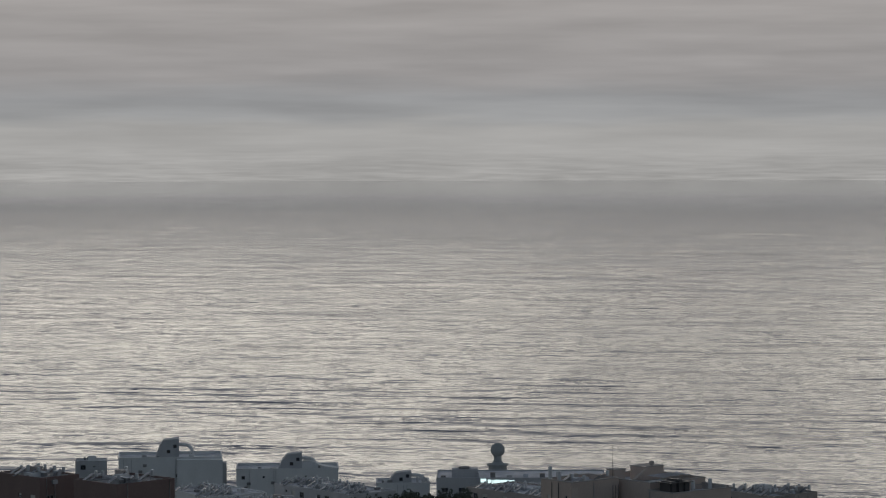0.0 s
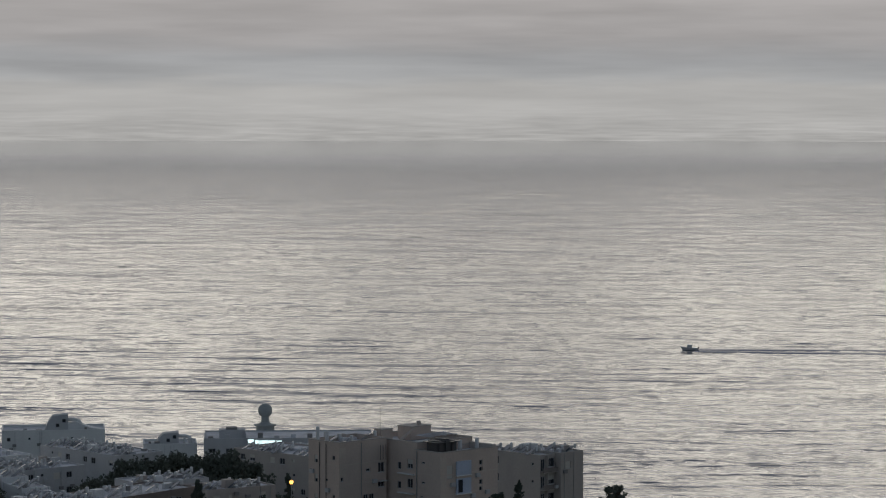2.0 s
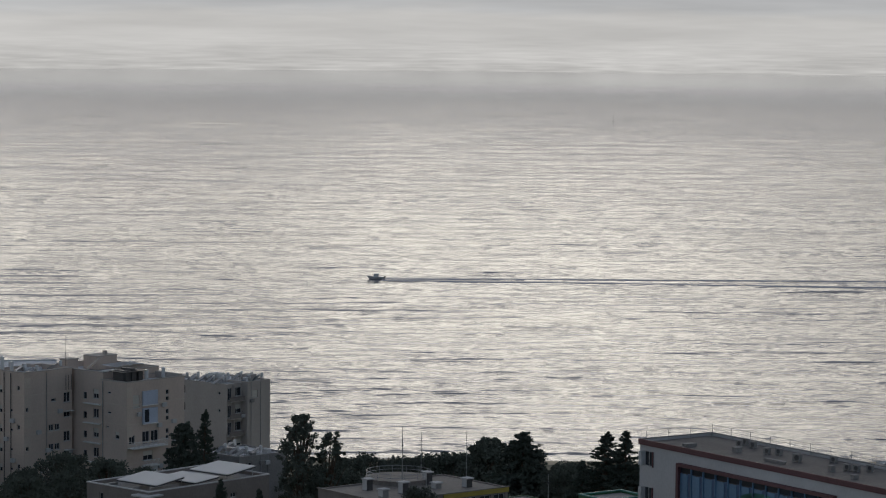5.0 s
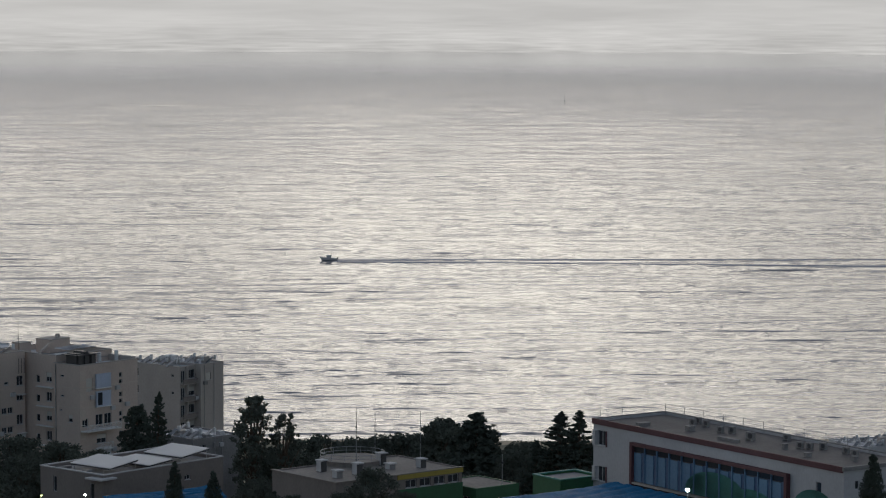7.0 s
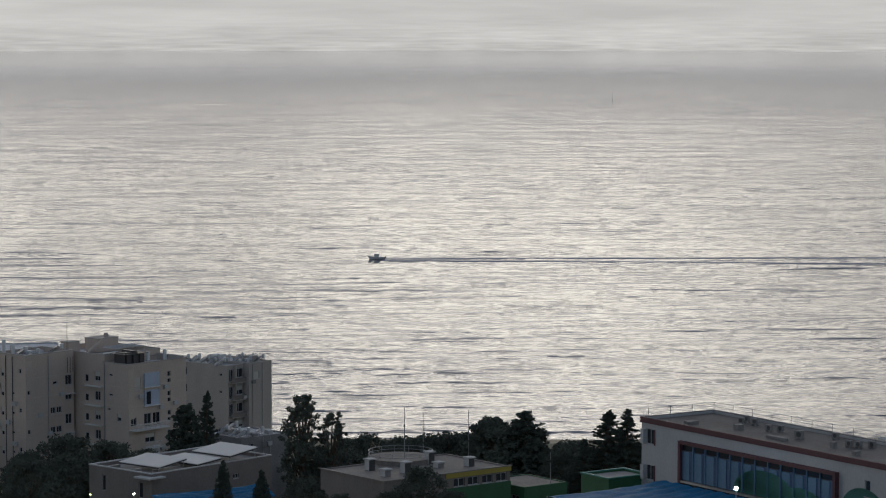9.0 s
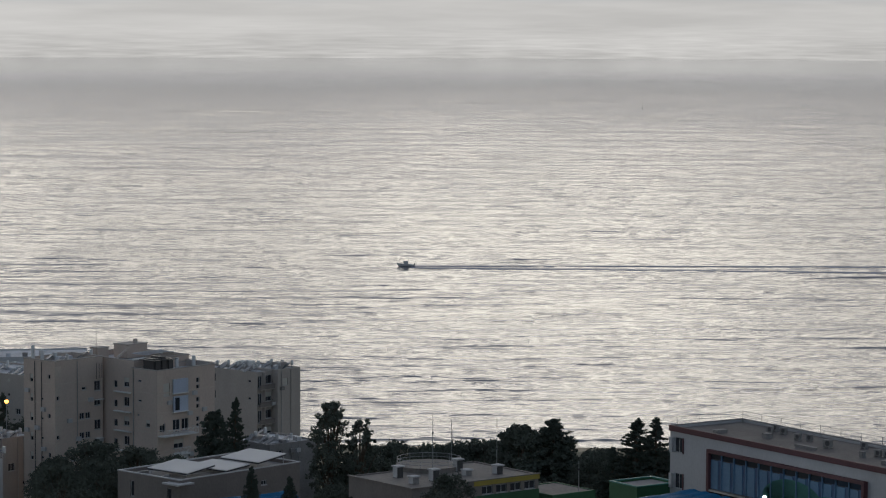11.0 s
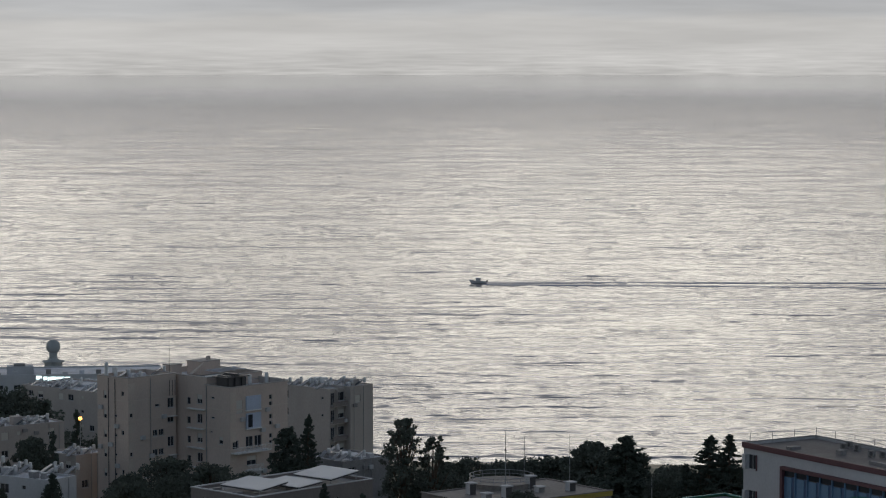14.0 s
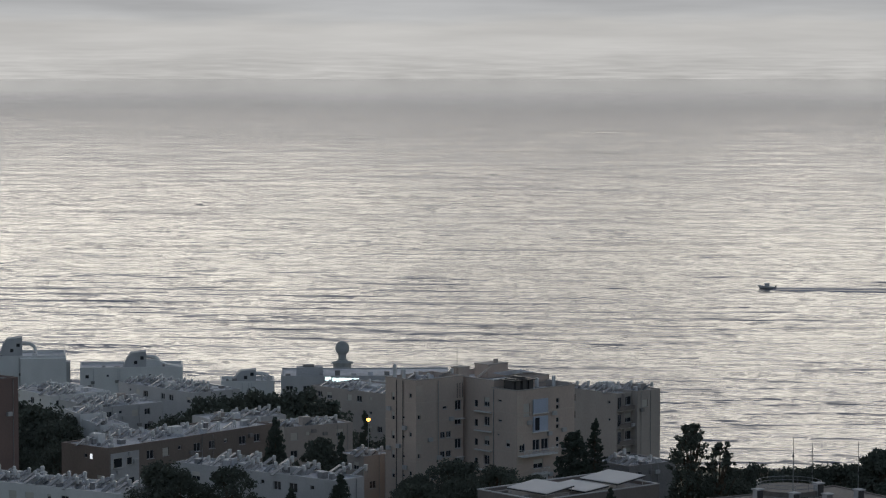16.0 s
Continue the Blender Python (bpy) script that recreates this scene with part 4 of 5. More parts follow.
# blue canopy in front of the school
def shade_cloth(label, corners, posts, sag=0.5, ribs=11):
    """A ribbed cloth stretched between four corners, on posts down to the ground."""
    a, b, c, d = [Vector(q) for q in corners]
    ob = thing("shade_canopy", label, "canopy", pose(a.x, a.y, a.z), "blue shade canopies")
    nx, ny = 90, 40
    verts = []
    for j in range(ny + 1):
        for i in range(nx + 1):
            u, v = i / nx, j / ny
            p = (a * (1 - u) + b * u) * (1 - v) + (d * (1 - u) + c * u) * v - a
            p.z += 0.16 * abs(math.sin(v * ribs * math.pi)) - sag * 4 * u * (1 - u) * 0.4 + 0.12 * noise.noise((u * 9, v * 9, 2.0))
            verts.append(tuple(p))
    mesh = bpy.data.meshes.new("cloth")
    mesh.from_pydata(verts, [], [(j * (nx + 1) + i, j * (nx + 1) + i + 1, (j + 1) * (nx + 1) + i + 1, (j + 1) * (nx + 1) + i) for j in range(ny) for i in range(nx)])
    link("cloth", mesh, CANOPY, ob)
    for q in posts:
        p = Vector(q) - a
        part("post", rods(((p.x, p.y, p.z), (p.x, p.y, ground_height(q[0], q[1]) - a.z - 0.3), 0.08)), STEEL, ob)


shade_cloth("blue ribbed cloth canopy over the school yard", [(5.5, 327.5, 74.6), (18.2, 338.5, 74.5), (30.0, 322.0, 74.5), (20.0, 304.0, 75.4)], [(5.7, 327.7, 74.6), (18.2, 338.0, 74.5), (29.5, 322.0, 74.5), (20.0, 304.5, 75.4)])
shade_cloth("blue cloth canopy beside the low beige building", [(-41.5, 377.0, 66.2), (-28.0, 380.0, 67.2), (-26.0, 372.0, 67.0), (-39.0, 368.0, 66.4)], [(-41.0, 376.6, 66.2), (-28.3, 379.6, 67.2), (-26.4, 372.3, 67.0), (-38.8, 368.4, 66.4)])


def lamp(name, label, x, y, z, colour, power, radius, post):
    ob = thing(name, label, "lamp", pose(x, y, z))
    m = bpy.data.materials.new(name + "_glow")
    m.use_nodes = True
    b = m.node_tree.nodes["Principled BSDF"]
    b.inputs["Emission Color"].default_value, b.inputs["Emission Strength"].default_value = (*colour, 1), power
    bm = bmesh.new()
    bmesh.ops.create_uvsphere(bm, u_segments=12, v_segments=8, radius=radius)
    part("bulb", bm, m, ob)
    part("post", rods(((0, 0, -post), (0, 0, -radius * 0.8), 0.07)), STEEL, ob)
    bm = bmesh.new()
    add_rod(bm, (0, 0, radius * 0.8), (0, 0, radius * 1.3), radius * 0.75, radius * 0.4, 10)
    part("hood", bm, DARK, ob)
    return ob


lamp("flood_lamp", "white flood lamp shining over the school yard", 25.0, 321.0, 76.6, (0.85, 1.0, 0.95), 60, 0.22, 6.5)
lamp("street_lamp", "lit orange street lamp among trees", -88.1, 532.8, 56.9, (1.0, 0.42, 0.06), 4.5, 0.36, 16.0)
lamp("wall_lamp", "small white lamp low before the beige building", -44.0, 381.6, 65.6, (0.95, 1.0, 0.85), 14, 0.14, 3.2)
lamp("wall_lamp", "small greenish lamp low among bushes", -50.3, 388.8, 64.3, (0.8, 0.9, 0.35), 3, 0.13, 3.0)

def glowing(name, colour, power):
    m = bpy.data.materials.new(name)
    m.use_nodes = True
    b = m.node_tree.nodes["Principled BSDF"]
    b.inputs["Emission Color"].default_value, b.inputs["Emission Strength"].default_value = (*colour, 1), power
    return m


COOL_LIGHT, WARM_LIGHT = glowing("cool_room_light", (0.9, 0.95, 1.0), 0.9), glowing("warm_room_light", (1.0, 0.8, 0.45), 0.6)


# ---- the older quarter ----
plain_house("red-brown apartment block with small windows", -142.0, 432.3, 54.0, 7.0, 10.6, 75.4, BRICK, ROOFG, 6, 20, (2, 5), 0.3, drop=2.6, pitch=3.4)
plain_house("red-brown apartment block with collectors on its roof", -127.2, 421.2, 56.0, 10.6, 9.6, 76.1, BRICK, ROOFG, 6, 21, (2, 5, 8), 0.3, drop=2.6, pitch=3.4)
plain_house("small grey pavilion behind the red-brown blocks", -224.6, 710.3, 16.0, 7.4, 6.0, 44.5, GREYW, ROOF, 1, 19, (), 0.2)
long_house = plain_house("long brown and white apartment house with roof heaters", -112.3, 446.1, 58.0, 35.5, 10.0, 63.8, BROWN, ROOF, 3, 22, (2.4, 6.5), 0.25, drop=1.2, pitch=3.3)
LH = 63.8 - long_house.matrix_basis.translation.z
part("lit_pane", box(-0.03, -0.004, 3.4, 3.9, LH - 1.9, LH - 1.15), COOL_LIGHT, long_house, "small lit window pane")
end_panel = part("white_end_panel", box(0.4, 6.2, -0.04, -0.004, 0.5, LH - 0.9), GREYW, long_house, "whitewashed end of the wall")
for u, drop, w, t in ((1.0, 3.0, 1.6, 1.3), (3.7, 2.8, 0.9, 1.0), (1.0, 6.2, 1.6, 1.3), (3.7, 6.0, 1.4, 1.2)):
    part("window_frame", box(u - 0.08, u + w + 0.08, -0.075, -0.043, LH - drop - 0.08, LH - drop + t + 0.08), SHUTTER, end_panel)
    part("pane", box(u, u + w, -0.09, -0.078, LH - drop, LH - drop + t), PANE, end_panel)
    part("sill", box(u - 0.15, u + w + 0.15, -0.2, -0.043, LH - drop - 0.2, LH - drop - 0.083), GREYW, end_panel)
part("air_unit", box(4.9, 5.7, -0.42, -0.043, LH - 2.7, LH - 2.1), GREYW, end_panel)
plain_house("pale apartment house with many roof heaters", -71.7, 408.8, 61.0, 5.6, 29.0, 65.6, GREYW, ROOF, 2, 23, (2.0, 4.6, 7.4), 0.3)
plain_house("low white house crowded with roof heaters", -95.1, 388.5, 66.0, 8.0, 34.0, 66.4, WHITEW, ROOF, 2, 24, (1.6, 4.0, 6.2), 0.3)
plain_house("small white terrace with a row of collectors", -140.0, 536.0, 35.0, 5.0, 9.0, 56.4, WHITEW, ROOF, 2, 25, (1.5, 3.5), 0.2)
plain_house("small white terrace with a row of collectors", -134.5, 528.5, 35.0, 5.0, 9.0, 55.6, WHITEW, ROOF, 2, 26, (1.5, 3.5), 0.2)
plain_house("small white terrace with a row of collectors", -129.0, 521.0, 35.0, 5.0, 9.0, 54.9, WHITEW, ROOF, 2, 27, (1.5, 3.5), 0.2)
plain_house("small white terrace with cluttered roof", -122.0, 512.0, 45.0, 9.0, 9.0, 54.4, WHITEW, ROOF, 2, 28, (1.5, 4.0, 6.5), 0.2)
plain_house("beige apartment house with sloping collectors", -97.5, 505.0, 40.0, 13.0, 9.0, 59.1, SAND, ROOF, 3, 29, (1.5, 4.5), 0.25)
plain_house("grey apartment house beside a lit street lamp", -112.5, 520.0, 40.0, 14.0, 8.0, 58.0, GREYW, ROOF, 2, 30, (1.8, 4.8), 0.25)
sandy = plain_house("small sandy house with dark windows", -79.0, 473.4, 50.0, 7.0, 7.0, 59.3, SAND, ROOF, 3, 31, (1.6, 4.2), 0.25)
SH = 59.3 - sandy.matrix_basis.translation.z
part("lit_pane", box(-0.03, -0.004, 1.4, 2.9, SH - 5.6, SH - 4.6), WARM_LIGHT, sandy, "warmly lit window pane")
plain_house("pale block with a solar roof", -100.8, 632.0, 55.0, 14.0, 22.0, 48.6, SAND, ROOF, 3, 32, (2, 5, 8), 0.3)
plain_house("pale block with a solar roof", -139.3, 624.7, 50.0, 12.0, 26.0, 49.0, GREYW, ROOF, 3, 33, (1.6, 4.0, 6.4, 8.8), 0.25)
plain_house("pale block with a solar roof", -150.0, 590.0, 45.0, 14.0, 16.0, 50.4, GREYW, ROOF, 3, 34, (1.6, 4.0, 6.4, 8.8), 0.25)
plain_house("pale block with cluttered roof", -168.0, 620.0, 45.0, 14.0, 18.0, 48.5, WHITEW, ROOF, 3, 35, (1.6, 4.0, 6.4, 8.8), 0.25)


def arched_house(label, x, y, th, w, d, top, tower_u, tower_h, seed):
    """A pale shore block whose stair tower leans into a half arch."""
    ob, h, z0 = house("apartment_building", label, x, y, th, w, d, top)
    block(ob, 0, w, 0, d, 0, h, WHITEW, ROOF, grid_windows(w, 3, 5.0, 1.6, ((0.9, 0.9), (0.6, 0.6)), seed=seed, skip=0.45), [], 0.5, WHITEW)
    prof = [(-4.0, 0), (-2.9, tower_h * 0.62), (-1.9, tower_h * 0.95), (1.7, tower_h * 1.04), (1.7, 0)]
    bm = bmesh.new()
    a = [bm.verts.new((tower_u + p, 2.0, h - 0.5 + q)) for p, q in prof]
    b = [bm.verts.new((tower_u + p, 6.0, h - 0.5 + q)) for p, q in prof]
    bm.faces.new(a)
    bm.faces.new(b[::-1])
    for i in range(len(prof)):
        j = (i + 1) % len(prof)
        bm.faces.new((a[j], a[i], b[i], b[j]))
    bmesh.ops.recalc_face_normals(bm, faces=bm.faces[:])
    part("stair_tower", bm, GREYW, ob)
    for a, q in ((-1.2, 0.28), (0.3, 0.55)):
        part("opening", box(tower_u + a, tower_u + a + 0.8, 1.93, 1.997, h - 0.5 + tower_h * q, h - 0.5 + tower_h * q + 0.8), PANE, ob)
    rnd = random.Random(seed)
    for k in range(9):
        cu, c = rnd.uniform(0.8, w - 2.0), rnd.uniform(0.5, 1.2)
        if abs(cu - tower_u) > 3.5:
            part("roof_box", box(cu, cu + rnd.uniform(0.4, 1.4), 0.8, 2.0, h - 0.5, h - 0.5 + c), rnd.choice((GREYW, CONC, WHITEW)), ob)
    for k in range(3):
        du = rnd.uniform(0.8, w - 0.8)
        part("drainpipe", rods(((du, -0.1, 0.4), (du, -0.1, h - 0.3), 0.07)), GREYW, ob)
    for k in range(4):
        du, dz = rnd.uniform(0.8, w - 1.8), rnd.uniform(2.0, 8.0)
        part("wall_air_unit", box(du, du + 0.9, -0.45, -0.01, h - dz, h - dz + 0.65), CONC, ob)
    bm = bmesh.new()
    pts = [(tower_u + 1.6, tower_h * 0.68), (tower_u + 3.6, tower_h * 0.66), (tower_u + 4.6, tower_h * 0.5), (tower_u + 5.0, 0)]
    for (p, q), (r, s) in zip(pts, pts[1:]):
        add_rod(bm, (p, 4.0, h - 0.5 + q), (r, 4.0, h - 0.5 + s), 0.42, None, 8)
    part("half_arch", bm, WHITEW, ob)
    return ob, h


h1, hh = arched_house("pale shore apartment block with a half-arched stair tower", -214.9, 713.3, 16.0, 24.4, 12.0, 45.0, 12.6, 4.6, 41)
part("tilted_panel", box(17.2, 21.4, 2.0, 2.15, hh - 0.6, hh + 1.5), WHITEW, h1, m=pose(0, 0, 0, -14))
part("front_wing", box(13.8, 24.5, -2.0, -0.05, 0, hh - 0.4), WHITEW, h1)
part("side_bay", box(24.45, 25.5, 1.0, 5.0, 0, hh - 1.6), GREYW, h1)
h2, hh = arched_house("low pale shore block with a half-arched stair tower", -188.2, 720.8, 13.7, 24.2, 12.0, 42.0, 13.9, 3.9, 42)
bm = bmesh.new()
prof = [(15.6, 0), (15.6, 1.9), (17.6, 2.2), (20.6, 0.9), (23.8, 0.4), (23.8, 0)]
fa = [bm.verts.new((p, 2.2, hh - 0.5 + q)) for p, q in prof]
fb_ = [bm.verts.new((p, 5.4, hh - 0.5 + q)) for p, q in prof]
bm.faces.new(fa)
bm.faces.new(fb_[::-1])
for i in range(len(prof)):
    j = (i + 1) % len(prof)
    bm.faces.new((fa[j], fa[i], fb_[i], fb_[j]))
bmesh.ops.recalc_face_normals(bm, faces=bm.faces[:])
part("sloping_roof", bm, WHITEW, h2)
h3, hh = arched_house("low pale shore block with a small stair tower", -155.8, 728.5, 13.0, 12.6, 10.0, 38.4, 6.6, 2.9, 43)
m2 = aerial(4.2)
m2.matrix_basis = pose(-175.4, 728.2, 44.9)
for x, y in ((-147.0, 733.5), (-145.8, 733.8)):
    tank(x, y, 37.9, 1.6)

# the round-headed tower and the building with the lit sign
sg, h, z0 = house("public_building", "wide low pale building with a lit sign", -141.0, 726.5, 10.0, 40.0, 16.0, 40.3, group="")
block(sg, 0, 40, 0, 16, 0, h, GREYW, ROOF, grid_windows(40, 2, 4.0, 2.4, ((1.6, 1.0),), seed=51), [], 0.3)
for i in range(10):
    part("roof_box", box(1 + 3.9 * i, 2.2 + 3.9 * i, 1.0 + i % 3, 2.2 + i % 3, h - 0.3, h + 0.3 + 0.25 * (i % 4)), (CONC, GREYW, ROOF)[i % 3], sg)
part("roof_room", box(3.6, 9.8, 3.0, 7.0, h - 0.3, h + 1.6), GREYW, sg)
part("roof_room", box(5.2, 7.8, 3.4, 6.4, h + 1.603, h + 2.1), CONC, sg)
plain_house("pale block with a solar roof", -118.0, 690.0, 30.0, 22.0, 10.0, 42.4, GREYW, ROOF, 2, 52, (2, 5), 0.3)
rt = thing("radar_tower", "grey concrete tower with a round dome on top", "tower", pose(-130.2, 748.8, 14.0))
bm = bmesh.new()
add_rod(bm, (0, 0, 0), (0, 0, 27.3), 3.0, 2.2, 16)
add_rod(bm, (0, 0, 27.3), (0, 0, 27.8), 1.6, 1.1, 16)
add_rod(bm, (0, 0, 27.8), (0, 0, 29.5), 1.0, 0.95, 16)
part("shaft", bm, DOME, rt)
bm = bmesh.new()
bmesh.ops.create_uvsphere(bm, u_segments=20, v_segments=12, radius=1.75, matrix=Matrix.Translation((0, 0, 30.6)))
part("dome", bm, DOME, rt)
part("platform", rods(((0, 0, 26.9), (0, 0, 27.2), 2.7, 2.7, 16)), DOME, rt)
sign = thing("lit_sign", "lit white sign with unreadable short strokes", "sign", pose(-130.6, 727.6, 38.7, 0, 0, 10))
glow = bpy.data.materials.new("sign_glow")
glow.use_nodes = True
gb = glow.node_tree.nodes["Principled BSDF"]
gb.inputs["Emission Color"].default_value, gb.inputs["Emission Strength"].default_value = (0.75, 1.0, 0.98, 1), 1.6
part("backing", box(-0.3, 8.2, 0.1, 0.3, -0.1, 1.5), GREYW, sign)
for a, b, z in ((0, 1.3, 0.55), (1.7, 2.5, 0.35), (2.65, 3.0, 0.25), (3.15, 4.6, 0.3), (4.75, 6.4, 0.25), (6.55, 7.9, 0.2)):
    part("letter_bar", box(a, b, 0.0, 0.09, z, z + 0.85), glow, sign)
for u in (0.5, 7.4):
    part("bracket", rods(((u, 0.2, 0.4), (u, 0.95, 0.4), 0.08)), STEEL, sign)

# far right, past the school
plain_house("pale house with roof tanks past the school", 80.0, 606.0, 20.0, 24.0, 12.0, 37.6, GREYW, ROOF, 2, 61, (2, 5, 8), 0.2)


# ---- trees ----
def crown_mesh(name, clumps, leaves, size, seed, flat=0.6):
    """Leaves as small bent quads, gathered in clumps: (centre, radius)."""
    rng = np.random.default_rng(seed)
    verts, polys = [], []
    for (cx, cy, cz), r in clumps:
        p = rng.normal(size=(leaves, 3))
        p /= np.linalg.norm(p, axis=1)[:, None]
        p *= (r * rng.uniform(0.35, 1.08, leaves) ** 0.6)[:, None]
        p[:, 2] *= flat
        for q in p:
            a, b = rng.normal(size=3), rng.normal(size=3)
            a /= np.linalg.norm(a)
            b -= a * (a @ b)
            b /= np.linalg.norm(b)
            k = size * rng.uniform(0.6, 1.4)
            c = q + (cx, cy, cz)
            i = len(verts)
            verts += [c - a * k, c + b * k * 0.55, c + a * k, c - b * k * 0.55]
            polys.append((i, i + 1, i + 2, i + 3))
    mesh = bpy.data.meshes.new(name)
    mesh.from_pydata([tuple(v) for v in verts], [], polys)
    return mesh


def broad_tree(label, height, spread, seed, clear=0.25, leaves=70, n=46, size=0.28, lean=0.0, flat=0.7, clump=(0.11, 0.2), group="broadleaf trees"):
    rnd = random.Random(seed)
    ob = thing("tree", label, "tree", group=group)
    tips = []
    bm = bmesh.new()
    top = Vector((lean, 0, height * 0.6))
    add_rod(bm, (0, 0, -0.3), (lean * 0.4, 0, height * clear), 0.028 * height, 0.02 * height, 8)
    add_rod(bm, (lean * 0.4, 0, height * clear), top, 0.02 * height, 0.008 * height, 7)
    clumps = []
    for i in range(n):
        a, q = rnd.uniform(0, math.tau), rnd.random()
        z = height * (clear + (1 - clear) * (0.06 + 0.9 * q))
        wide = spread / 2 * (1 - abs(q - 0.42) ** 1.7 * 1.7) * rnd.uniform(0.35, 1.0)
        c = (lean * q + wide * math.cos(a), wide * math.sin(a), z)
        clumps.append((c, rnd.uniform(*clump) * spread * (1 - 0.35 * q)))
        if i % 4 == 0:
            add_rod(bm, (lean * 0.5 * q, 0, height * (clear + (0.5 - clear) * q * 0.8)), c, 0.008 * height, 0.003 * height, 5)
    part("trunk", bm, BARK, ob)
    link("crown", crown_mesh("crown", clumps, leaves, size, seed, flat), LEAF, ob)
    return ob


def conifer(label, height, spread, seed, tiers=16, per=9, leaves=26, size=0.2, taper=1.0, gap=0.0, clump=0.13, group="conifers"):
    """A pointed tree with tiers of drooping or level boughs."""
    rnd = random.Random(seed)
    ob = thing("tree", label, "tree", group=group)
    bm = bmesh.new()
    add_rod(bm, (0, 0, -0.3), (0, 0, height * 0.97), 0.02 * height, 0.004 * height, 7)
    clumps = []
    for t in range(tiers):
        q = (t + 0.5) / tiers
        z = height * (0.06 + 0.92 * q)
        r = spread / 2 * (1 - q) ** taper + 0.12
        for i in range(max(3, int(per * (1 - q * 0.6)))):
            a = rnd.uniform(0, math.tau)
            rr = r * rnd.uniform(0.75, 1.1)
            tip = (rr * math.cos(a), rr * math.sin(a), z + rnd.uniform(-.55, .55) + gap * rr * 0.3)
            if gap:
                add_rod(bm, (0, 0, z), tip, 0.05, 0.015, 4)
            for k in ((0.35, 0.7, 1.0) if not gap else (0.3, 0.55, 0.8, 1.0)):
                clumps.append(((tip[0] * k, tip[1] * k, z + (tip[2] - z) * k), max(0.2, clump * spread * (1 - q * 0.85)) * (0.42 if gap else 1)))
    part("trunk", bm, BARK, ob)
    link("crown", crown_mesh("crown", clumps, leaves if not gap else 15, size, seed, 0.75 if gap else 1.15), NEEDLE, ob)
    return ob


def stand(proto, x, y, top, height, turn=0, wide=1.0):
    """Places a copy of a tree with its root in the ground and its top at the height given."""
    z = ground_height(x, y)
    k = (top - z) / height * (0.92 if wide == 1.0 else 1.0)
    return copy_thing(proto, pose(x, y, z, 0, 0, turn) @ Matrix.Diagonal((k * wide / proto.scale[0], k * wide / proto.scale[1], k / proto.scale[2], 1)))


def root(proto, x, y, top, height, wide=1.0):
    z = ground_height(x, y)
    k = (top - z) / height
    proto.matrix_basis = pose(x, y, z) @ Matrix.Diagonal((k * wide, k * wide, k, 1))


tall = broad_tree("tall ragged dark tree against the sea", 16, 6.6, 71, 0.10, 34, 230, 0.20, 0.3, 0.9, (0.05, 0.12))
slim = broad_tree("slim ragged dark tree against the sea", 14, 5.6, 72, 0.10, 30, 150, 0.20, 0.6, 0.9, (0.05, 0.11))
bushy = broad_tree("dense dark green broadleaf tree", 9, 10.0, 73, 0.02, 62, 165, 0.18, 0, 0.8, (0.07, 0.15))
bushy2 = broad_tree("dense dark green broadleaf tree", 10, 9.0, 74, 0.02, 62, 165, 0.18, 0.5, 0.8, (0.07, 0.15))
umbrella = broad_tree("round-headed dark tree on a bare trunk", 9, 6.5, 75, 0.45, 60, 90, 0.2, 0, 0.8, (0.08, 0.16))
fir = conifer("dark green pointed conifer tree", 14, 8.0, 81, 30, 20, 15, 0.19, 0.66, clump=0.085)
spruce = conifer("feathery dark araucaria with level boughs", 13, 6.4, 82, 36, 15, 14, 0.14, 0.8, 0.45, 0.08)
cypress = conifer("narrow dark green cypress tree", 13, 1.7, 83, 24, 9, 20, 0.16, 0.5)

column = conifer("broad columnar dark cypress before the beige block", 14, 4.6, 84, 30, 16, 22, 0.17, 0.38)

root(column, -43.2, 438.0, 68.7, 14, 1.35)
root(tall, -26.5, 429.2, 71.8, 16)
root(slim, -22.6, 429.4, 69.3, 14)
root(fir, 4.4, 430.0, 69.0, 14, 1.75)
root(spruce, 14.7, 399.7, 73.5, 13, 1.55)
root(cypress, -73.8, 423.6, 69.9, 13)
root(umbrella, -83.7, 462.5, 63.4, 9, 0.8)
root(bushy, -59.4, 436.0, 64.6, 9, 1.1)
root(bushy2, -53.0, 432.0, 64.2, 10, 1.1)
stand(spruce, 17.2, 399.6, 73.6, 13, 70, 1.35)
stand(spruce, 11.8, 401.0, 69.6, 13, 130, 1.5)
stand(column, -40.6, 437.2, 63.5, 14, 120, 0.9)
stand(column, -44.0, 437.4, 62.4, 14, 200, 0.9)
stand(spruce, -42.0, 458.0, 67.9, 13, 20, 0.8)
stand(fir, 40.8, 297.2, 84.0, 14, 90, 0.75)
stand(fir, -31.9, 368.6, 71.8, 14, 10, 0.7)
stand(fir, -27.4, 369.0, 70.6, 14, 77, 0.8)
stand(fir, -86.6, 441.6, 69.4, 14, 50, 0.65)
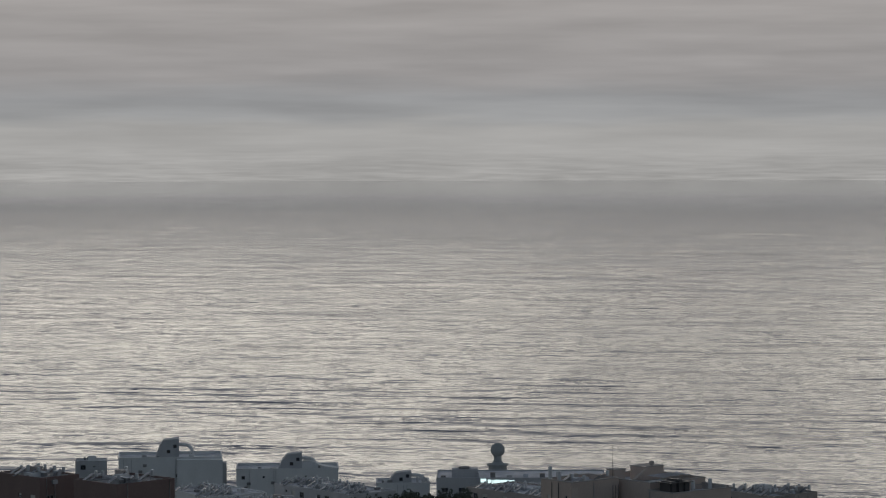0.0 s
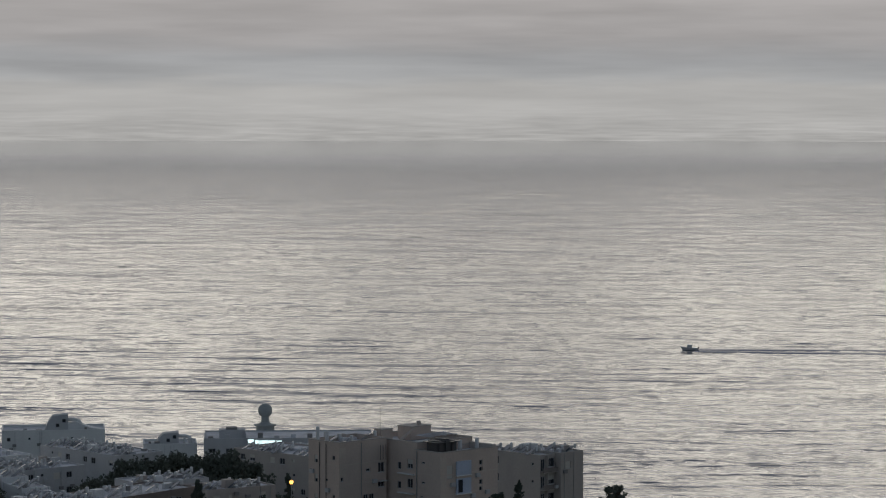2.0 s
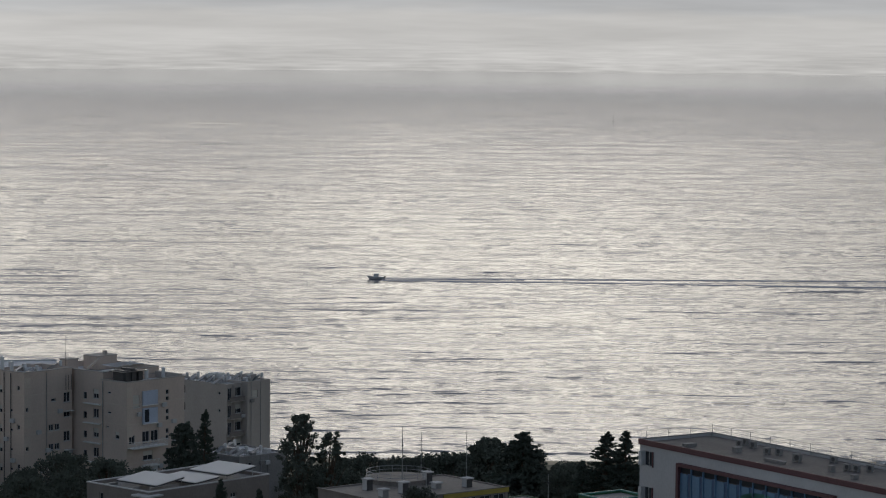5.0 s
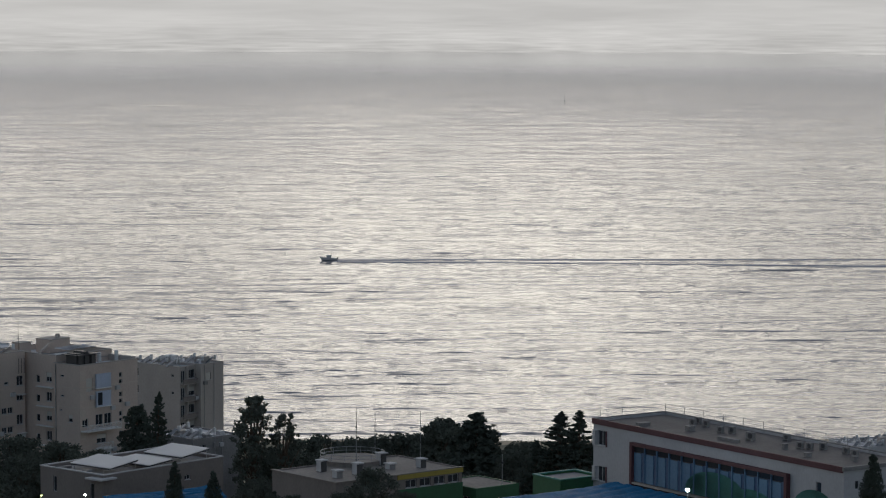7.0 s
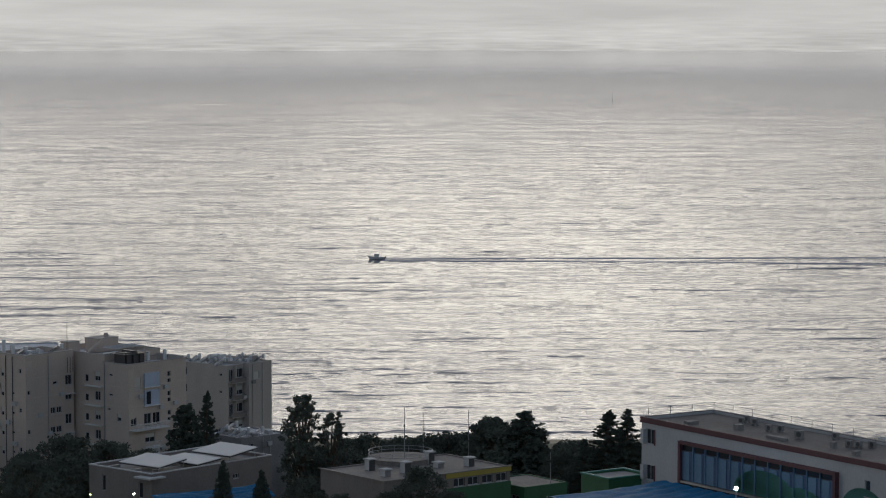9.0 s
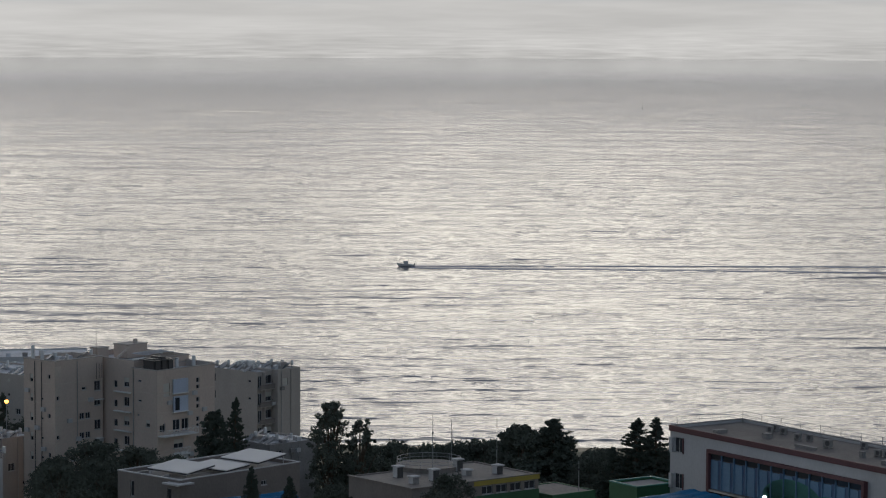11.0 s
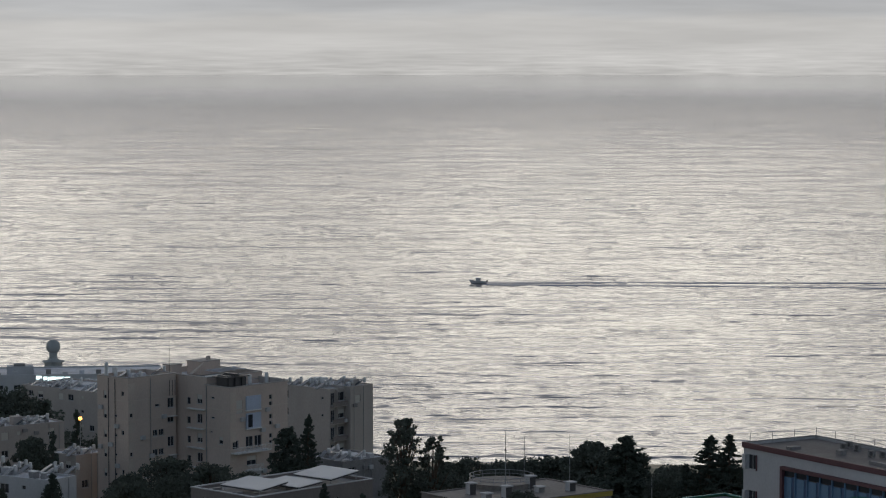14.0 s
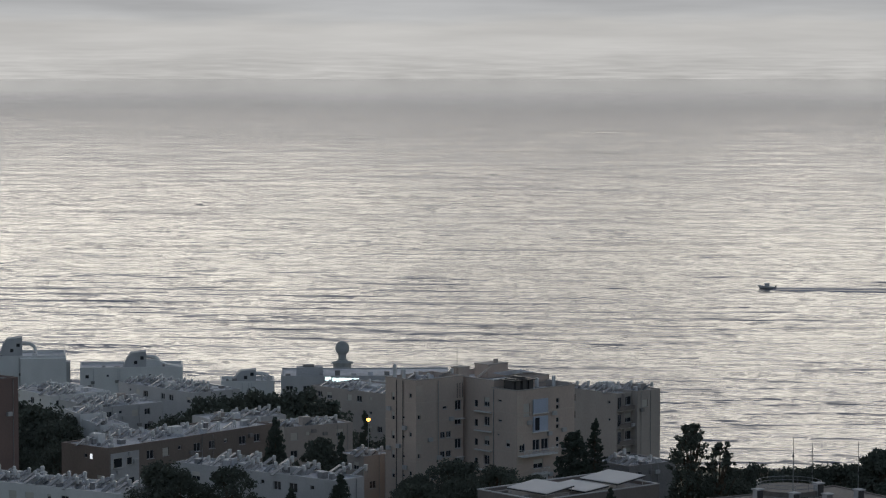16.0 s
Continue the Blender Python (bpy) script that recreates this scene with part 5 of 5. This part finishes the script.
for i, (x, y, top, p) in enumerate(((9.4, 425, 65.8, bushy2), (11.2, 445, 63.6, bushy), (12.2, 440, 63.3, bushy), (12.8, 420, 65.6, bushy2), (15.0, 403, 69.0, bushy2), (18.0, 402, 69.6, bushy), (-20, 440, 62.5, bushy), (-15, 452, 62.0, bushy2), (-13, 470, 60.4, bushy), (-8, 475, 60.2, bushy2), (-3.5, 478, 60.0, bushy), (-6, 440, 62.0, bushy), (-0.5, 470, 61.5, bushy2), (1.5, 465, 62.4, bushy), (9.5, 455, 60.0, bushy), (11, 430, 61.0, bushy2), (-0.3, 462, 64.6, umbrella), (13.5, 445, 59.0, bushy), (17, 425, 66.0, bushy), (20.5, 430, 65.0, bushy2), (-17, 425, 62.5, bushy2), (-11, 415, 62.5, bushy), (0, 410, 61.5, bushy2), (5, 413, 60.8, bushy), (9.5, 405, 63.0, bushy), (-21.5, 468, 60.4, bushy), (-18, 472, 60.6, bushy2), (-24, 455, 61.0, bushy2), (10.5, 468, 57.0, bushy2), (14, 462, 58.0, bushy), (-11, 468, 61.2, bushy2), (-5.5, 470, 61.0, bushy), (-22, 364, 71.2, bushy2), (-17.5, 357, 70.2, bushy), (-26, 412, 62.0, bushy), (-31, 410, 62.0, bushy2), (-8.2, 359.9, 73.4, bushy2), (-12, 357, 70.5, bushy), (-4.5, 356, 70.8, bushy),
                                       (-52.0, 350.0, 75.5, bushy), (-55.0, 362.0, 72.0, bushy2), (-51.4, 416.8, 67.6, bushy2), (-56, 412, 66.4, bushy), (-23, 372, 68.5, bushy), (-20, 366, 69.2, fir), (-37, 430, 63.5, bushy), (-33, 372, 67.2, bushy), (-66, 440, 62.0, bushy), (-64, 430, 64.0, bushy2), (-48, 428, 64.6, bushy), 
                                       (-91.2, 389.5, 71.3, bushy), (-88.4, 388.5, 70.8, bushy2), (-82.8, 391.3, 71.0, bushy2), (-85.5, 390, 67.2, bushy), (-79.5, 392, 66.5, bushy), (-76, 398, 66.8, fir), (-70.5, 404, 68.0, fir),
                                       (-159, 578, 50.5, bushy), (-152, 560, 52, bushy2), (-147, 540, 52.0, bushy), (-150, 548, 53, bushy), (-140, 515, 55, bushy2), (-134, 500, 56.5, bushy), (-137, 508, 54.5, bushy), (-127, 495, 57.0, bushy2), (-121, 494, 56.0, umbrella), (-117, 493, 56.5, umbrella),
                                       (-127, 588, 54.6, bushy), (-121.4, 587.6, 56.4, bushy2), (-116, 589, 55.4, bushy), (-111.9, 589.5, 56.4, bushy2), (-107.5, 590, 54.0, bushy), (-153, 545, 59.0, bushy2), (-147, 535, 59.2, bushy), (-150, 524, 59.0, bushy2), (-143, 530, 57.6, bushy2), (-140, 522, 58.0, bushy), (-131, 575, 52.4, bushy), (-103, 560, 52.5, bushy), (-87, 545, 52.5, bushy), (-84, 541, 54.0, bushy2), (-90, 541, 58.5, cypress))):
    h0 = {"tall": 16}.get("", 9 if p in (bushy, umbrella) else 10 if p is bushy2 else 14 if p is fir else 13)
    stand(p, x, y, top, h0, i * 47 % 360, 1.0)

# ---- on the water ----
boat = thing("motor_boat", "small dark motor boat under way with a cabin", "boat", pose(-52.0, 1400.0, 0.3, 0, 0, 180))
bm = bmesh.new()
st = [(-3.6, 1.05, 0.62), (-1.0, 1.2, 0.72), (1.4, 1.0, 0.9), (3.0, 0.5, 1.1), (4.4, 0.04, 1.3)]
ringv = []
for x, w, top in st:
    ringv.append([bm.verts.new(p) for p in ((x, -w, top), (x - 0.25 * max(0, x), -w * 0.7, -0.1), (x - 0.3 * max(0, x), 0, -0.3), (x - 0.25 * max(0, x), w * 0.7, -0.1), (x, w, top))])
for a, b in zip(ringv, ringv[1:]):
    for i in range(4):
        bm.faces.new((a[i], a[i + 1], b[i + 1], b[i]))
    bm.faces.new((a[4], a[0], b[0], b[4]))
bm.faces.new(ringv[0][::-1])
bmesh.ops.recalc_face_normals(bm, faces=bm.faces[:])
part("hull", bm, HULL, boat)
part("cabin", box(-1.0, 1.1, -0.75, 0.75, 0.7, 2.0), HULL, boat)
part("windscreen", box(1.105, 1.15, -0.65, 0.65, 1.35, 2.0), PANE, boat)
part("canopy", box(-1.5, 1.35, -0.85, 0.85, 2.0, 2.12), WHITE, boat)
part("engine", box(-4.1, -3.6, -0.3, 0.3, 0.2, 1.1), DARK, boat)
part("mast", rods(((-1.1, 0, 2.1), (-1.3, 0, 3.0), 0.05)), DARK, boat)
wake = thing("boat_wake", "long thin wake trailing behind the motor boat", "wake", pose(-52.0, 1400.0, 0.0), kind="stuff")
for s in (1, -1):
    bm = bmesh.new()
    rows_ = []
    for i in range(61):
        q = i / 60
        x = 2.5 + 300 * q
        y = s * (3.0 + 14.0 * q ** 0.8) + 0.9 * noise.noise((x / 9, s, 0))
        half = (4.6 if s < 0 else 3.8) * (1 - 0.55 * q) * (1 + 0.5 * noise.noise((x / 14, 7 * s, 3)))
        hgt = 0.36 + 0.1 * noise.noise((x / 6, s, 5)) - 0.1 * q
        rows_.append([bm.verts.new((x, y - half - 2.5, -0.4)), bm.verts.new((x, y - half, hgt)), bm.verts.new((x, y + half, hgt - 0.24)), bm.verts.new((x, y + half + 2, -0.4))])
    for a, b in zip(rows_, rows_[1:]):
        for i in range(3):
            bm.faces.new((a[i], b[i], b[i + 1], a[i + 1]))
    bmesh.ops.recalc_face_normals(bm, faces=bm.faces[:])
    part("ridge", bm, WAKE, wake)
buoy = thing("sea_marker", "thin dark marker pole standing far out at sea", "marker", pose(116.2, 3090.0, 0))
part("pole", rods(((0, 0, -1), (0, 0, 8.0), 0.12, 0.1)), DARK, buoy)
part("float", rods(((0, 0, -0.5), (0, 0, 0.7), 0.8, 0.5, 10)), DARK, buoy)
